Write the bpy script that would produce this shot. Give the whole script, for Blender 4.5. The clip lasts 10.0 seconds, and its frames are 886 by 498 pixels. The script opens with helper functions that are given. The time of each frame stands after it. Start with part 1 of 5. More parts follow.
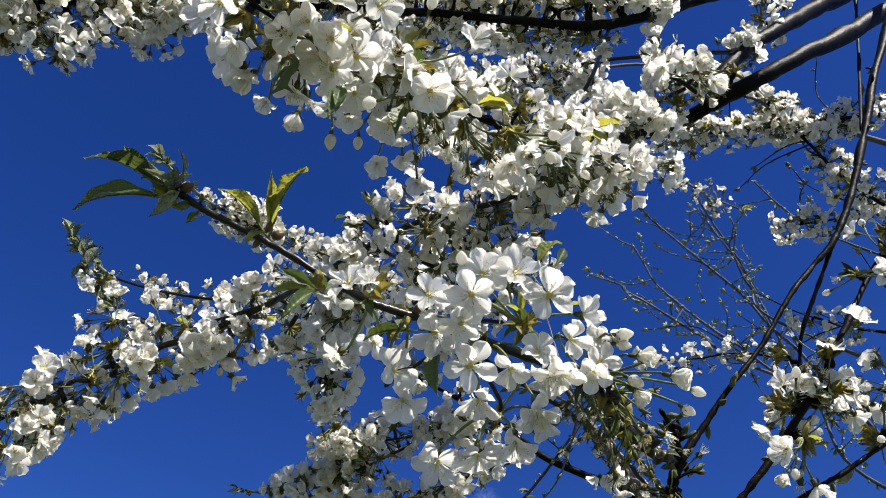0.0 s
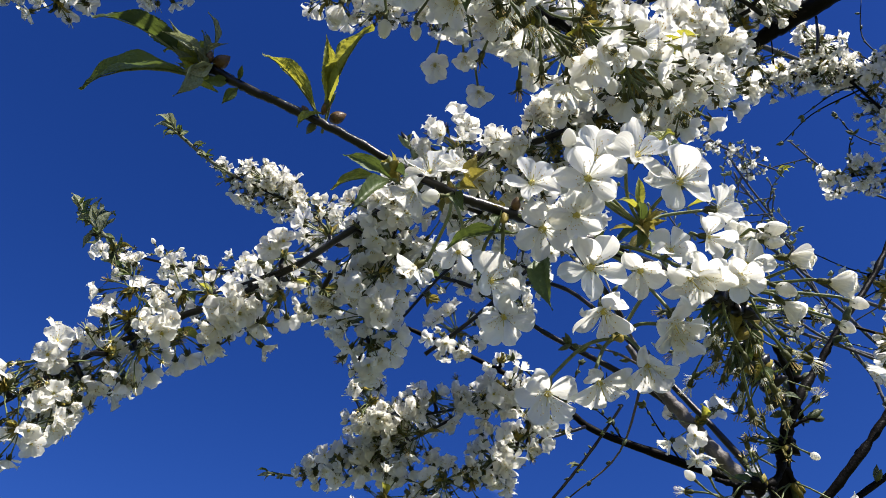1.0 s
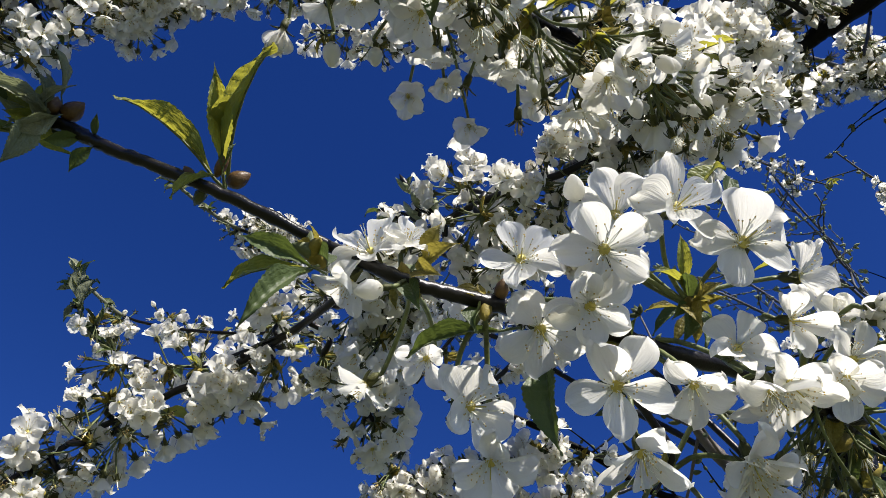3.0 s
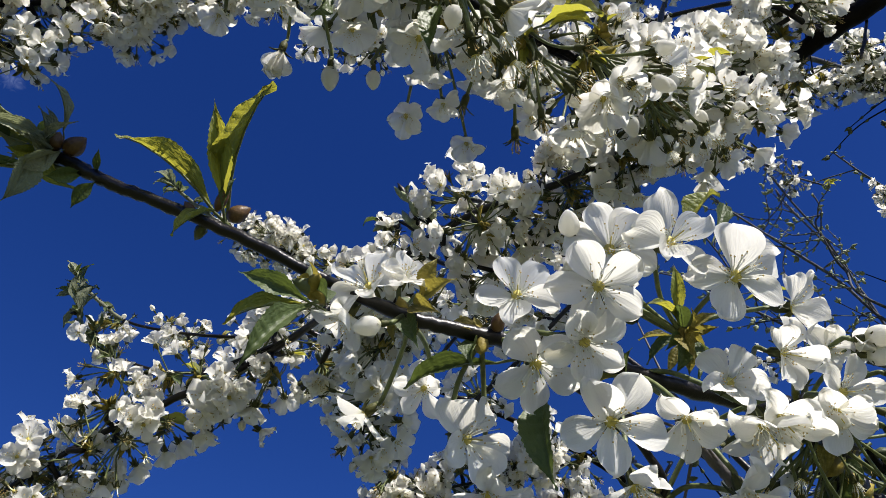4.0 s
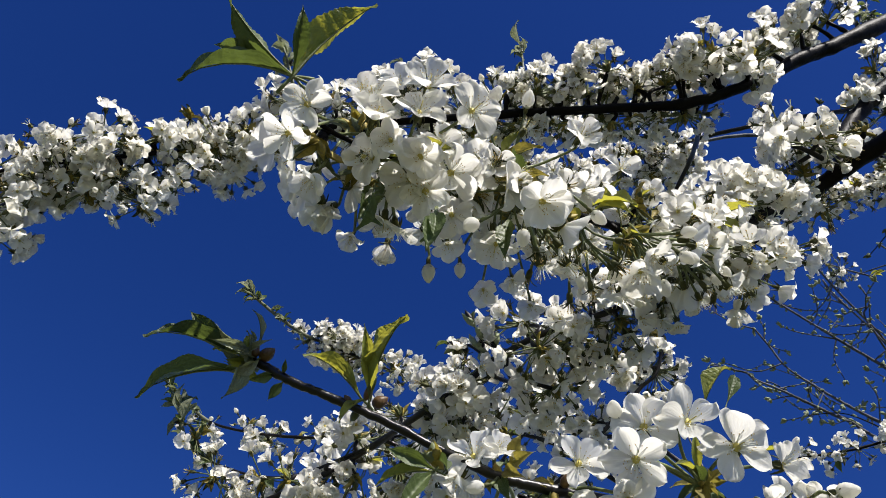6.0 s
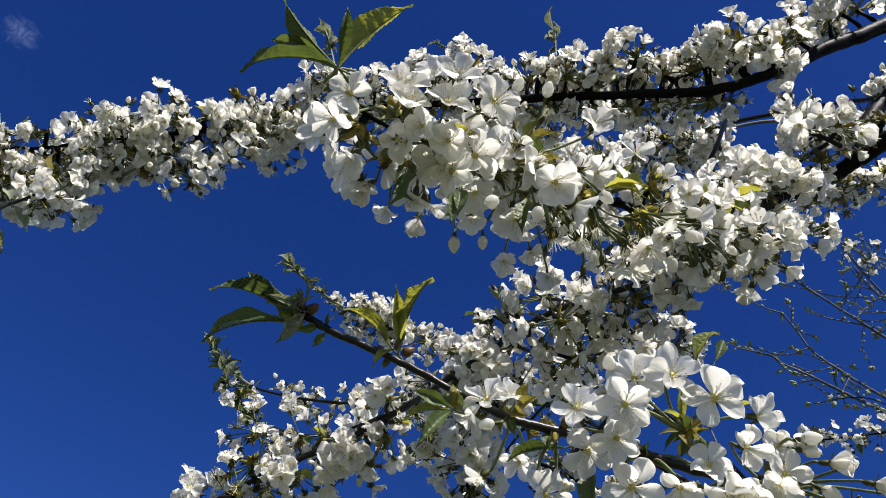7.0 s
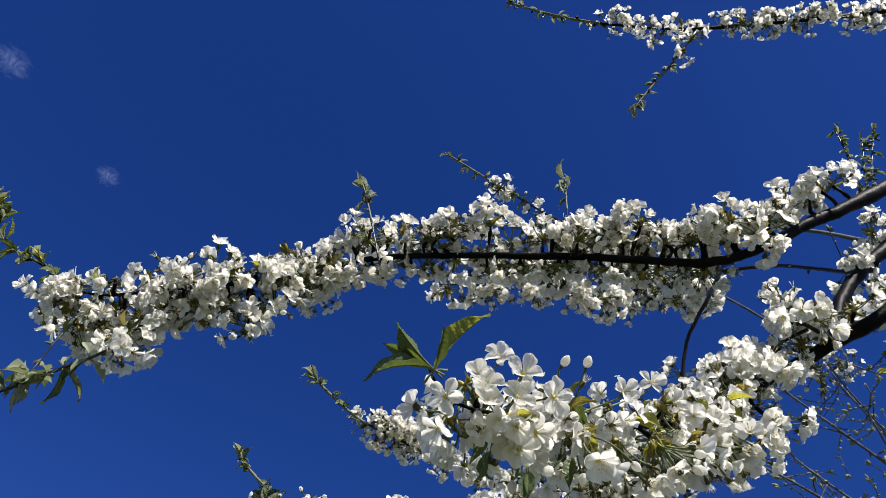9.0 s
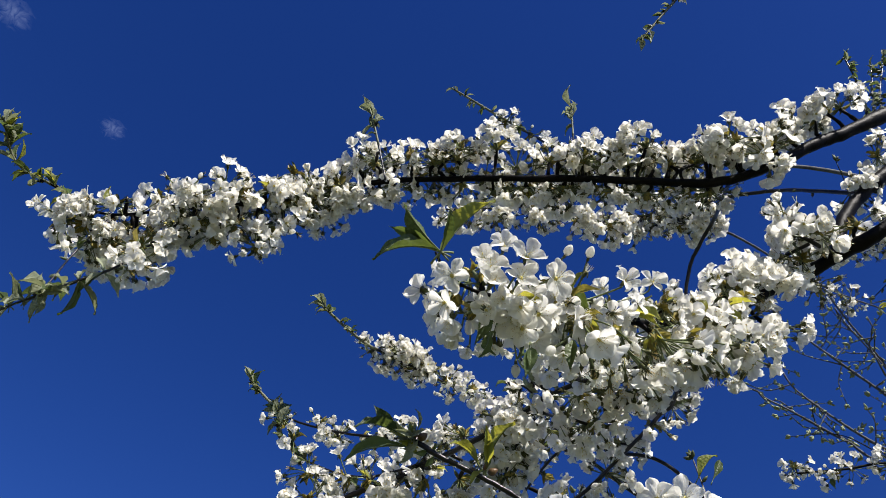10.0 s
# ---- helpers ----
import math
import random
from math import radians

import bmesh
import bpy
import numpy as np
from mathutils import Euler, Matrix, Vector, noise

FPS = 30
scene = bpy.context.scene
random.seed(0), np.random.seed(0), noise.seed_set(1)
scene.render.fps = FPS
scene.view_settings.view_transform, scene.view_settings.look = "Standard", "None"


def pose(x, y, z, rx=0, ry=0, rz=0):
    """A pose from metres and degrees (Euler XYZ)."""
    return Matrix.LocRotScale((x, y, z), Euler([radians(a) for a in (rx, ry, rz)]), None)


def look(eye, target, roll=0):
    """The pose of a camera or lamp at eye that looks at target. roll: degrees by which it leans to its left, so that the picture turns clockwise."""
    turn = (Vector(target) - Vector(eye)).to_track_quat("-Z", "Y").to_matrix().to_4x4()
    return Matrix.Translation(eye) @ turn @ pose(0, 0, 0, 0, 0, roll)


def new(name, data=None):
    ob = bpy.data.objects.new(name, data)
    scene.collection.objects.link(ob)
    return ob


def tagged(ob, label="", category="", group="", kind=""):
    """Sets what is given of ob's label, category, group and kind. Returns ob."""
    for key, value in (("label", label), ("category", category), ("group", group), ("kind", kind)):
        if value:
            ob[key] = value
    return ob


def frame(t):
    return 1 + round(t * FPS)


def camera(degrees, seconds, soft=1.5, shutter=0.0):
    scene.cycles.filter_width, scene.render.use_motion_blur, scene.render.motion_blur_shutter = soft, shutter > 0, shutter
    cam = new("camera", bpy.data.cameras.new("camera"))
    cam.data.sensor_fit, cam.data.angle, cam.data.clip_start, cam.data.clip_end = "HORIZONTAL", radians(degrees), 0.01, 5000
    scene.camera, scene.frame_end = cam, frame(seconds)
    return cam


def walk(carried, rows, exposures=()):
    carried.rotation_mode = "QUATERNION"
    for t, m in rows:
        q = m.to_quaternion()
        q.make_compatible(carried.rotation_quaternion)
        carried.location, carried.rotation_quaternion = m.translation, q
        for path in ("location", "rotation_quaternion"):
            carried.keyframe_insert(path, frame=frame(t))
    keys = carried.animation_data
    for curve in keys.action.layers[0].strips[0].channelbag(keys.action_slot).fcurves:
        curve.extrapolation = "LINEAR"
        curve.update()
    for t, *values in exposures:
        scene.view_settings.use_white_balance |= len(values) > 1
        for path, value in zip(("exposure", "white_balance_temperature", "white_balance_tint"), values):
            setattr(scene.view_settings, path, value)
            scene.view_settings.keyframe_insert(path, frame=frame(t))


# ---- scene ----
LENS, SECONDS = 60.0, 10.0
cam = camera(LENS, SECONDS, soft=0.7)
PATH = [
    (0, (0.071, 0.0869, 1.6576), (0.026, 1.4727, 3.0989), 2.53),
    (0.5, (0.054, 0.122, 1.6571), (0.049, 1.5454, 3.0621), 0.86),
    (1, (0.037, 0.1609, 1.6791), (-0.032, 1.5614, 3.1052), 1.2),
    (1.5, (0.019, 0.1723, 1.7118), (-0.148, 1.5578, 3.1445), 1.85),
    (2, (0.038, 0.1772, 1.7419), (-0.181, 1.5353, 3.1936), 2.12),
    (2.5, (0.057, 0.2012, 1.7489), (-0.149, 1.5362, 3.2238), 2.04),
    (2.7, (0.056, 0.2072, 1.7494), (-0.125, 1.5354, 3.2337), 1.46),
    (3.8, (0.054, 0.2012, 1.7572), (-0.097, 1.5585, 3.2183), 0.53),
    (4, (0.056, 0.1985, 1.7555), (-0.103, 1.5411, 3.2293), 0.76),
    (4.5, (0.061, 0.1927, 1.7499), (-0.118, 1.5258, 3.2301), 1.62),
    (5, (0.057, 0.1568, 1.7451), (-0.115, 1.4234, 3.2833), 1.42),
    (5.5, (0.046, 0.1291, 1.732), (-0.1709, 1.3234, 3.3216), 3.08),
    (6, (0.055, 0.1172, 1.7177), (-0.213, 1.2872, 3.3175), 4.61),
    (6.2, (0.059, 0.1189, 1.7109), (-0.226, 1.286, 3.3099), 5.26),
    (7.3, (0.066, 0.0692, 1.6789), (-0.306, 1.2859, 3.222), 9.38),
    (7.5, (0.066, 0.0449, 1.6811), (-0.292, 1.2725, 3.2189), 8.85),
    (8, (0.042, -0.0133, 1.6707), (-0.266, 1.1901, 3.2383), 8.16),
    (8.5, (0.035, -0.0518, 1.6724), (-0.271, 1.0934, 3.2833), 8.88),
    (9, (0.043, -0.0756, 1.6727), (-0.272, 1.0416, 3.3014), 9.68),
    (9.5, (0.045, -0.0662, 1.6555), (-0.282, 1.0779, 3.263), 9.87),
    (10, (0.043, -0.0497, 1.639), (-0.295, 1.1624, 3.1935), 9.59),
]
EXPOSURES = ((0.0, 1.53), (1.0, 1.58), (1.7, 1.49), (2.5, 1.36), (5.0, 1.27), (6.0, 1.26), (8.0, 1.28), (10.0, 1.34))
walk(cam, [(t, look(eye, target, roll)) for t, eye, target, roll in PATH], EXPOSURES)

# ---- sky and sun ----
SUN_ELEVATION, SUN_AZIMUTH = radians(47), radians(136)  # azimuth clockwise from +y
world = bpy.data.worlds.new("sky")
scene.world = world
world.use_nodes = True
wn = world.node_tree
wn.nodes.clear()
sky = wn.nodes.new("ShaderNodeTexSky")
sky.sky_type, sky.sun_disc = "NISHITA", False
sky.sun_elevation, sky.sun_rotation = SUN_ELEVATION, SUN_AZIMUTH
sky.altitude, sky.air_density, sky.dust_density, sky.ozone_density = 2500, 1.0, 1.3, 4.5
deep = wn.nodes.new("ShaderNodeHueSaturation")
deep.inputs["Saturation"].default_value, deep.inputs["Hue"].default_value = 1.27, 0.522
sky_bg = wn.nodes.new("ShaderNodeBackground")
sky_bg.inputs["Strength"].default_value = 0.048
sky_out = wn.nodes.new("ShaderNodeOutputWorld")
wn.links.new(sky.outputs[0], deep.inputs["Color"])
wn.links.new(deep.outputs[0], sky_bg.inputs["Color"])
wn.links.new(sky_bg.outputs[0], sky_out.inputs["Surface"])

sun = new("sun", bpy.data.lights.new("sun", "SUN"))
sun.data.energy, sun.data.angle, sun.data.color = 3.4, radians(0.53), (1.0, 0.95, 0.89)
sun_way = Vector((math.sin(SUN_AZIMUTH) * math.cos(SUN_ELEVATION), math.cos(SUN_AZIMUTH) * math.cos(SUN_ELEVATION), math.sin(SUN_ELEVATION)))
sun.matrix_world = look(sun_way * 20, (0, 0, 0))


# ---- materials ----
def material(name):
    m = bpy.data.materials.new(name)
    m.use_nodes = True
    m.node_tree.nodes.clear()
    return m, m.node_tree.nodes, m.node_tree.links


def node(nodes, kind, **values):
    n = nodes.new(kind)
    for key, value in values.items():
        n.inputs[key.replace("_", " ")].default_value = value
    return n


def ramp(nodes, stops):
    n = nodes.new("ShaderNodeValToRGB")
    while len(n.color_ramp.elements) < len(stops):
        n.color_ramp.elements.new(0.5)
    for e, (at, colour) in zip(n.color_ramp.elements, stops):
        e.position, e.color = at, (*colour, 1)
    return n


def thin_material(name, dark, light, back, through_share, gloss, rough, vein_scale, vein_depth, island, base_tint):
    """A thin living blade (petal or leaf): diffuse, light passing through, and a soft sheen; veins run along it."""
    m, nodes, links = material(name)
    uv = nodes.new("ShaderNodeUVMap")
    split = nodes.new("ShaderNodeSeparateXYZ")
    links.new(uv.outputs[0], split.inputs[0])
    geo = nodes.new("ShaderNodeNewGeometry")
    info = nodes.new("ShaderNodeObjectInfo")
    mixed = nodes.new("ShaderNodeMath")
    mixed.operation = "ADD"
    links.new(geo.outputs["Random Per Island"], mixed.inputs[0])
    links.new(info.outputs["Random"], mixed.inputs[1])
    frac = nodes.new("ShaderNodeMath")
    frac.operation = "FRACT"
    links.new(mixed.outputs[0], frac.inputs[0])
    cloud = node(nodes, "ShaderNodeTexNoise", Scale=160.0, Detail=4.0, Roughness=0.6)
    coord = nodes.new("ShaderNodeTexCoord")
    links.new(coord.outputs["Object"], cloud.inputs["Vector"])
    add = nodes.new("ShaderNodeMath")
    add.operation = "MULTIPLY_ADD"
    add.inputs[1].default_value = 0.5
    links.new(frac.outputs[0], add.inputs[0])
    links.new(cloud.outputs[0], add.inputs[2])
    tone = ramp(nodes, [(0.35, dark), (0.95, light)])
    links.new(add.outputs[0], tone.inputs[0])
    foot = ramp(nodes, [(0.03, (1, 1, 1)), (0.22, (0, 0, 0))])
    links.new(split.outputs[1], foot.inputs[0])
    tinted = nodes.new("ShaderNodeMix")
    tinted.data_type = "RGBA"
    tinted.inputs[7].default_value = (*base_tint, 1)
    links.new(foot.outputs[0], tinted.inputs[0])
    links.new(tone.outputs[0], tinted.inputs[6])
    # veins: ridges fanning out with the width of the blade
    stretch = nodes.new("ShaderNodeCombineXYZ")
    sx = nodes.new("ShaderNodeMath")
    sx.operation = "MULTIPLY"
    sx.inputs[1].default_value = vein_scale
    links.new(split.outputs[0], sx.inputs[0])
    sy = nodes.new("ShaderNodeMath")
    sy.operation = "MULTIPLY"
    sy.inputs[1].default_value = vein_scale * island
    links.new(split.outputs[1], sy.inputs[0])
    links.new(sx.outputs[0], stretch.inputs[0])
    links.new(sy.outputs[0], stretch.inputs[1])
    veins = node(nodes, "ShaderNodeTexNoise", Scale=1.0, Detail=2.0, Roughness=0.5)
    links.new(stretch.outputs[0], veins.inputs["Vector"])
    bump = node(nodes, "ShaderNodeBump", Strength=vein_depth, Distance=0.0012)
    links.new(veins.outputs[0], bump.inputs["Height"])
    front = node(nodes, "ShaderNodeBsdfPrincipled", Roughness=rough, IOR=1.4)
    front.inputs["Specular IOR Level"].default_value = gloss
    links.new(tinted.outputs[2], front.inputs["Base Color"])
    links.new(bump.outputs[0], front.inputs["Normal"])
    glow = node(nodes, "ShaderNodeBsdfTranslucent", Color=(*back, 1))
    links.new(bump.outputs[0], glow.inputs["Normal"])
    mix = node(nodes, "ShaderNodeMixShader", Fac=through_share)
    out = nodes.new("ShaderNodeOutputMaterial")
    links.new(front.outputs[0], mix.inputs[1])
    links.new(glow.outputs[0], mix.inputs[2])
    links.new(mix.outputs[0], out.inputs[0])
    return m


def plain_material(name, dark, light, scale, rough, gloss=0.3, depth=0.3, stretch=(1, 1, 1)):
    """A solid surface with two scales of grain and a fine relief."""
    m, nodes, links = material(name)
    coord = nodes.new("ShaderNodeTexCoord")
    place = node(nodes, "ShaderNodeMapping", Scale=stretch)
    links.new(coord.outputs["Object"], place.inputs["Vector"])
    fine = node(nodes, "ShaderNodeTexNoise", Scale=scale, Detail=6.0, Roughness=0.65)
    broad = node(nodes, "ShaderNodeTexNoise", Scale=scale * 0.13, Detail=3.0)
    for n in (fine, broad):
        links.new(place.outputs[0], n.inputs["Vector"])
    both = nodes.new("ShaderNodeMath")
    both.operation = "MULTIPLY_ADD"
    both.inputs[1].default_value = 0.5
    half = nodes.new("ShaderNodeMath")
    half.operation = "MULTIPLY"
    half.inputs[1].default_value = 0.5
    links.new(broad.outputs[0], half.inputs[0])
    links.new(fine.outputs[0], both.inputs[0])
    links.new(half.outputs[0], both.inputs[2])
    tone = ramp(nodes, [(0.36, dark), (0.64, light)])
    links.new(both.outputs[0], tone.inputs[0])
    bump = node(nodes, "ShaderNodeBump", Strength=depth, Distance=0.002)
    links.new(fine.outputs[0], bump.inputs["Height"])
    body = node(nodes, "ShaderNodeBsdfPrincipled", Roughness=rough)
    body.inputs["Specular IOR Level"].default_value = gloss
    links.new(tone.outputs[0], body.inputs["Base Color"])
    links.new(bump.outputs[0], body.inputs["Normal"])
    out = nodes.new("ShaderNodeOutputMaterial")
    links.new(body.outputs[0], out.inputs[0])
    return m


PETAL = thin_material("petal", (0.71, 0.70, 0.655), (0.82, 0.81, 0.76), (0.92, 0.90, 0.82), 0.54, 0.10, 0.5, 20.0, 0.22, 0.10, (0.66, 0.66, 0.42))
LEAF_GREEN = thin_material("leaf_green", (0.020, 0.034, 0.012), (0.085, 0.115, 0.042), (0.20, 0.27, 0.05), 0.24, 0.4, 0.46, 11.0, 0.3, 0.8, (0.12, 0.15, 0.05))
LEAF_YELLOW = thin_material("leaf_yellow", (0.09, 0.11, 0.028), (0.20, 0.22, 0.06), (0.54, 0.51, 0.06), 0.47, 0.4, 0.40, 11.0, 0.5, 0.8, (0.25, 0.28, 0.10))
LEAF_ORANGE = thin_material("leaf_bronze", (0.10, 0.085, 0.022), (0.24, 0.20, 0.055), (0.42, 0.35, 0.06), 0.38, 0.3, 0.42, 11.0, 0.5, 0.8, (0.28, 0.26, 0.08))
LEAF_YOUNG = thin_material("leaf_downy", (0.13, 0.15, 0.085), (0.32, 0.34, 0.24), (0.34, 0.37, 0.18), 0.32, 0.2, 0.6, 13.0, 0.7, 0.8, (0.26, 0.29, 0.15))
FILAMENT = plain_material("filament", (0.72, 0.72, 0.60), (0.84, 0.84, 0.77), 400, 0.5)
ANTHER = plain_material("anther", (0.30, 0.20, 0.06), (0.72, 0.56, 0.24), 260, 0.7)
HEART = plain_material("flower_heart", (0.42, 0.36, 0.08), (0.62, 0.52, 0.14), 500, 0.5)
CALYX = plain_material("calyx", (0.028, 0.034, 0.012), (0.11, 0.11, 0.04), 300, 0.55, 0.15)
PEDICEL = plain_material("pedicel", (0.055, 0.068, 0.022), (0.20, 0.23, 0.09), 300, 0.45, 0.3)
SCALE = plain_material("bud_scale", (0.10, 0.080, 0.016), (0.36, 0.285, 0.060), 350, 0.5, 0.2)
BUD = plain_material("green_bud", (0.035, 0.045, 0.02), (0.13, 0.15, 0.07), 300, 0.5, 0.2)
BROWN_BUD = plain_material("brown_bud", (0.05, 0.027, 0.010), (0.17, 0.095, 0.032), 300, 0.4, 0.35)
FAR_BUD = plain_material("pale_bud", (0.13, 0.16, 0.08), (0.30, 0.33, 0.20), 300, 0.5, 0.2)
# near-black base: the shade on the limbs' undersides is put into the colour
SHADED_BARK = plain_material("bark", (0.0015, 0.0013, 0.0012), (0.008, 0.007, 0.0065), 90, 0.46, 0.055, 0.6)
OLD_BARK = plain_material("old_bark", (0.03, 0.026, 0.024), (0.15, 0.125, 0.11), 70, 0.55, 0.4, 1.0)
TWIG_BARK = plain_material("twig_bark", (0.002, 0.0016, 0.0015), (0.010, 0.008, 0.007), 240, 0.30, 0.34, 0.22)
# grey bark with a cool tint painted in for skylight on the shaded side
FAR_SKYLIT_BARK = plain_material("skylit_grey_bark", (0.030, 0.032, 0.040), (0.12, 0.125, 0.145), 200, 0.6, 0.1, 0.6)
SHOOT = plain_material("green_shoot", (0.055, 0.060, 0.036), (0.17, 0.175, 0.115), 300, 0.5, 0.25)
GRASS = plain_material("grass", (0.055, 0.064, 0.028), (0.105, 0.112, 0.052), 6.0, 0.8, 0.2, 0.6)

rng = np.random.default_rng(7)


# ---- mesh helpers ----
class Shape:
    """Collects points, faces, slots and blade coordinates, and becomes one mesh."""

    def __init__(self):
        self.v, self.f, self.s, self.uv, self.n = [], [], [], [], 0

    def add(self, verts, faces, slot=0, uv=None):
        verts = np.asarray(verts, float)
        self.v.append(verts)
        self.f += [tuple(i + self.n for i in f) for f in faces]
        self.s += [slot] * len(faces)
        self.uv.append(np.zeros((len(verts), 2)) if uv is None else np.asarray(uv, float))
        self.n += len(verts)

    def arrays(self):
        return np.vstack(self.v), self.f, self.s, np.vstack(self.uv)

    def stamp(self, arrays, m):
        v, f, s, uv = arrays
        k = self.n
        self.v.append(v @ m[:3, :3].T + m[:3, 3])
        self.f += [tuple(i + k for i in face) for face in f]
        self.s += s
        self.uv.append(uv)
        self.n += len(v)

    def mesh(self, name, mats):
        v, f, s, uv = self.arrays()
        me = bpy.data.meshes.new(name)
        me.from_pydata(v.tolist(), [], f)
        for mat in mats:
            me.materials.append(mat)
        me.polygons.foreach_set("material_index", s)
        me.polygons.foreach_set("use_smooth", [True] * len(f))
        layer = me.uv_layers.new(name="UVMap")
        loops = np.empty(len(me.loops), int)
        me.loops.foreach_get("vertex_index", loops)
        layer.data.foreach_set("uv", uv[loops].ravel())
        me.update()
        return me


def unit(v):
    v = np.asarray(v, float)
    return v / max(np.linalg.norm(v), 1e-9)


def frame_to(z, spin=0.0):
    """A turn whose third axis is z."""
    z = unit(z)
    a = np.array([1.0, 0, 0]) if abs(z[0]) < 0.8 else np.array([0, 1.0, 0])
    x = unit(np.cross(a, z))
    y = np.cross(z, x)
    c, s = math.cos(spin), math.sin(spin)
    return np.column_stack([c * x + s * y, -s * x + c * y, z])


def placed(rot, at, size=1.0):
    m = np.eye(4)
    m[:3, :3], m[:3, 3] = rot * size, at
    return m


def spline(points, per=8):
    """A smooth line through points (rows of any width)."""
    p = np.asarray(points, float)
    p = np.vstack([2 * p[0] - p[1], p, 2 * p[-1] - p[-2]])
    out = []
    for i in range(1, len(p) - 2):
        for k in range(per):
            t = k / per
            a, b, c, d = p[i - 1:i + 3]
            out.append(0.5 * (2 * b + (c - a) * t + (2 * a - 5 * b + 4 * c - d) * t * t + (3 * b - a - 3 * c + d) * t ** 3))
    out.append(p[-2])
    return np.array(out)


def tube(shape, line, radii, sides, slot=0, rough=0.0, cap=True):
    """A round limb along a line, its girth varied by rough."""
    line, n = np.asarray(line, float), len(line)
    tang = np.gradient(line, axis=0)
    up = frame_to(tang[0])[:, 0]
    rows = []
    for i in range(n):
        t = unit(tang[i])
        up = unit(up - t * np.dot(up, t))
        side = np.cross(t, up)
        ang = np.arange(sides) * 2 * np.pi / sides
        r = radii[i] * (1 + rough * rng.normal(0, 1, sides) * 0.35 + rough * rng.normal(0, 0.6))
        rows.append(line[i] + np.outer(np.cos(ang) * r, up) + np.outer(np.sin(ang) * r, side))
    v = np.vstack(rows)
    f = [(i * sides + k, i * sides + (k + 1) % sides, (i + 1) * sides + (k + 1) % sides, (i + 1) * sides + k) for i in range(n - 1) for k in range(sides)]
    if cap:
        f += [tuple(range(sides))[::-1], tuple((n - 1) * sides + k for k in range(sides))]
    uv = np.column_stack([np.tile(np.arange(sides) / sides, n), np.repeat(np.arange(n) / n, sides)])
    shape.add(v, f, slot, uv)


def blob(shape, at, axis, length, radius, slot=0, rings=5, sides=6, point=1.0):
    """An egg-shaped bud whose foot is at `at`."""
    s = np.linspace(0.04, 0.99, rings)
    r = radius * np.sin(np.pi * s ** (0.8 * point)) ** 0.8
    line = np.asarray(at) + np.outer(s * length, unit(axis))
    tube(shape, line, r, sides, slot)


def blade(shape, nu, nv, length, width, outline, height, slot, m=np.eye(4), notch=0.0):
    """A thin curved blade on the y axis; outline(u) gives its half width, height(u, v) its lift, both in parts of length."""
    u, v = np.meshgrid(1 - (1 - np.linspace(0, 1, nu + 1)) ** 1.5, np.linspace(-1, 1, nv + 1), indexing="ij")
    half = np.array([outline(a) for a in u[:, 0]])[:, None] * width / 2
    pts, uvs = np.empty((nu + 1, nv + 1, 3)), np.stack([v * 0.5 + 0.5, u], -1)
    pts[..., 0] = half * v
    pts[..., 1] = u * length - 0.05 * length * u ** 4 * v ** 2 - notch * length * u ** 8 * np.exp(-(v / 0.3) ** 2)
    pts[..., 2] = height(u, v) * length
    k = nv + 1
    f = [(i * k + j, i * k + j + 1, (i + 1) * k + j + 1, (i + 1) * k + j) for i in range(nu) for j in range(nv)]
    p = pts.reshape(-1, 3)
    shape.add(p @ m[:3, :3].T + m[:3, 3], f, slot, uvs.reshape(-1, 2))


def part(name, me, parent, label="", m=None, kind=""):
    """One mesh object under a thing or under a part, placed in the world under a tree, in the part's own space under a part."""
    ob = new(name, me)
    ob.parent = parent
    ob.matrix_parent_inverse = Matrix.Translation(-parent.location) if parent.parent is None else Matrix()
    if m is not None:
        ob.matrix_basis = Matrix(m.tolist())
    return tagged(ob, label, kind=kind)


# ---- one cherry flower, in its own space: the head's centre at the origin, facing +z ----
def petal_outline(u, blunt=0.5):
    """Half the width of a petal at u: a narrow claw, widest past the middle, a round end."""
    if u < 0.62:
        return 0.13 + 0.87 * math.sin(math.pi / 2 * u / 0.62) ** 1.25
    return max(0.0, 1 - ((u - 0.62) / 0.38) ** 2.3) ** blunt


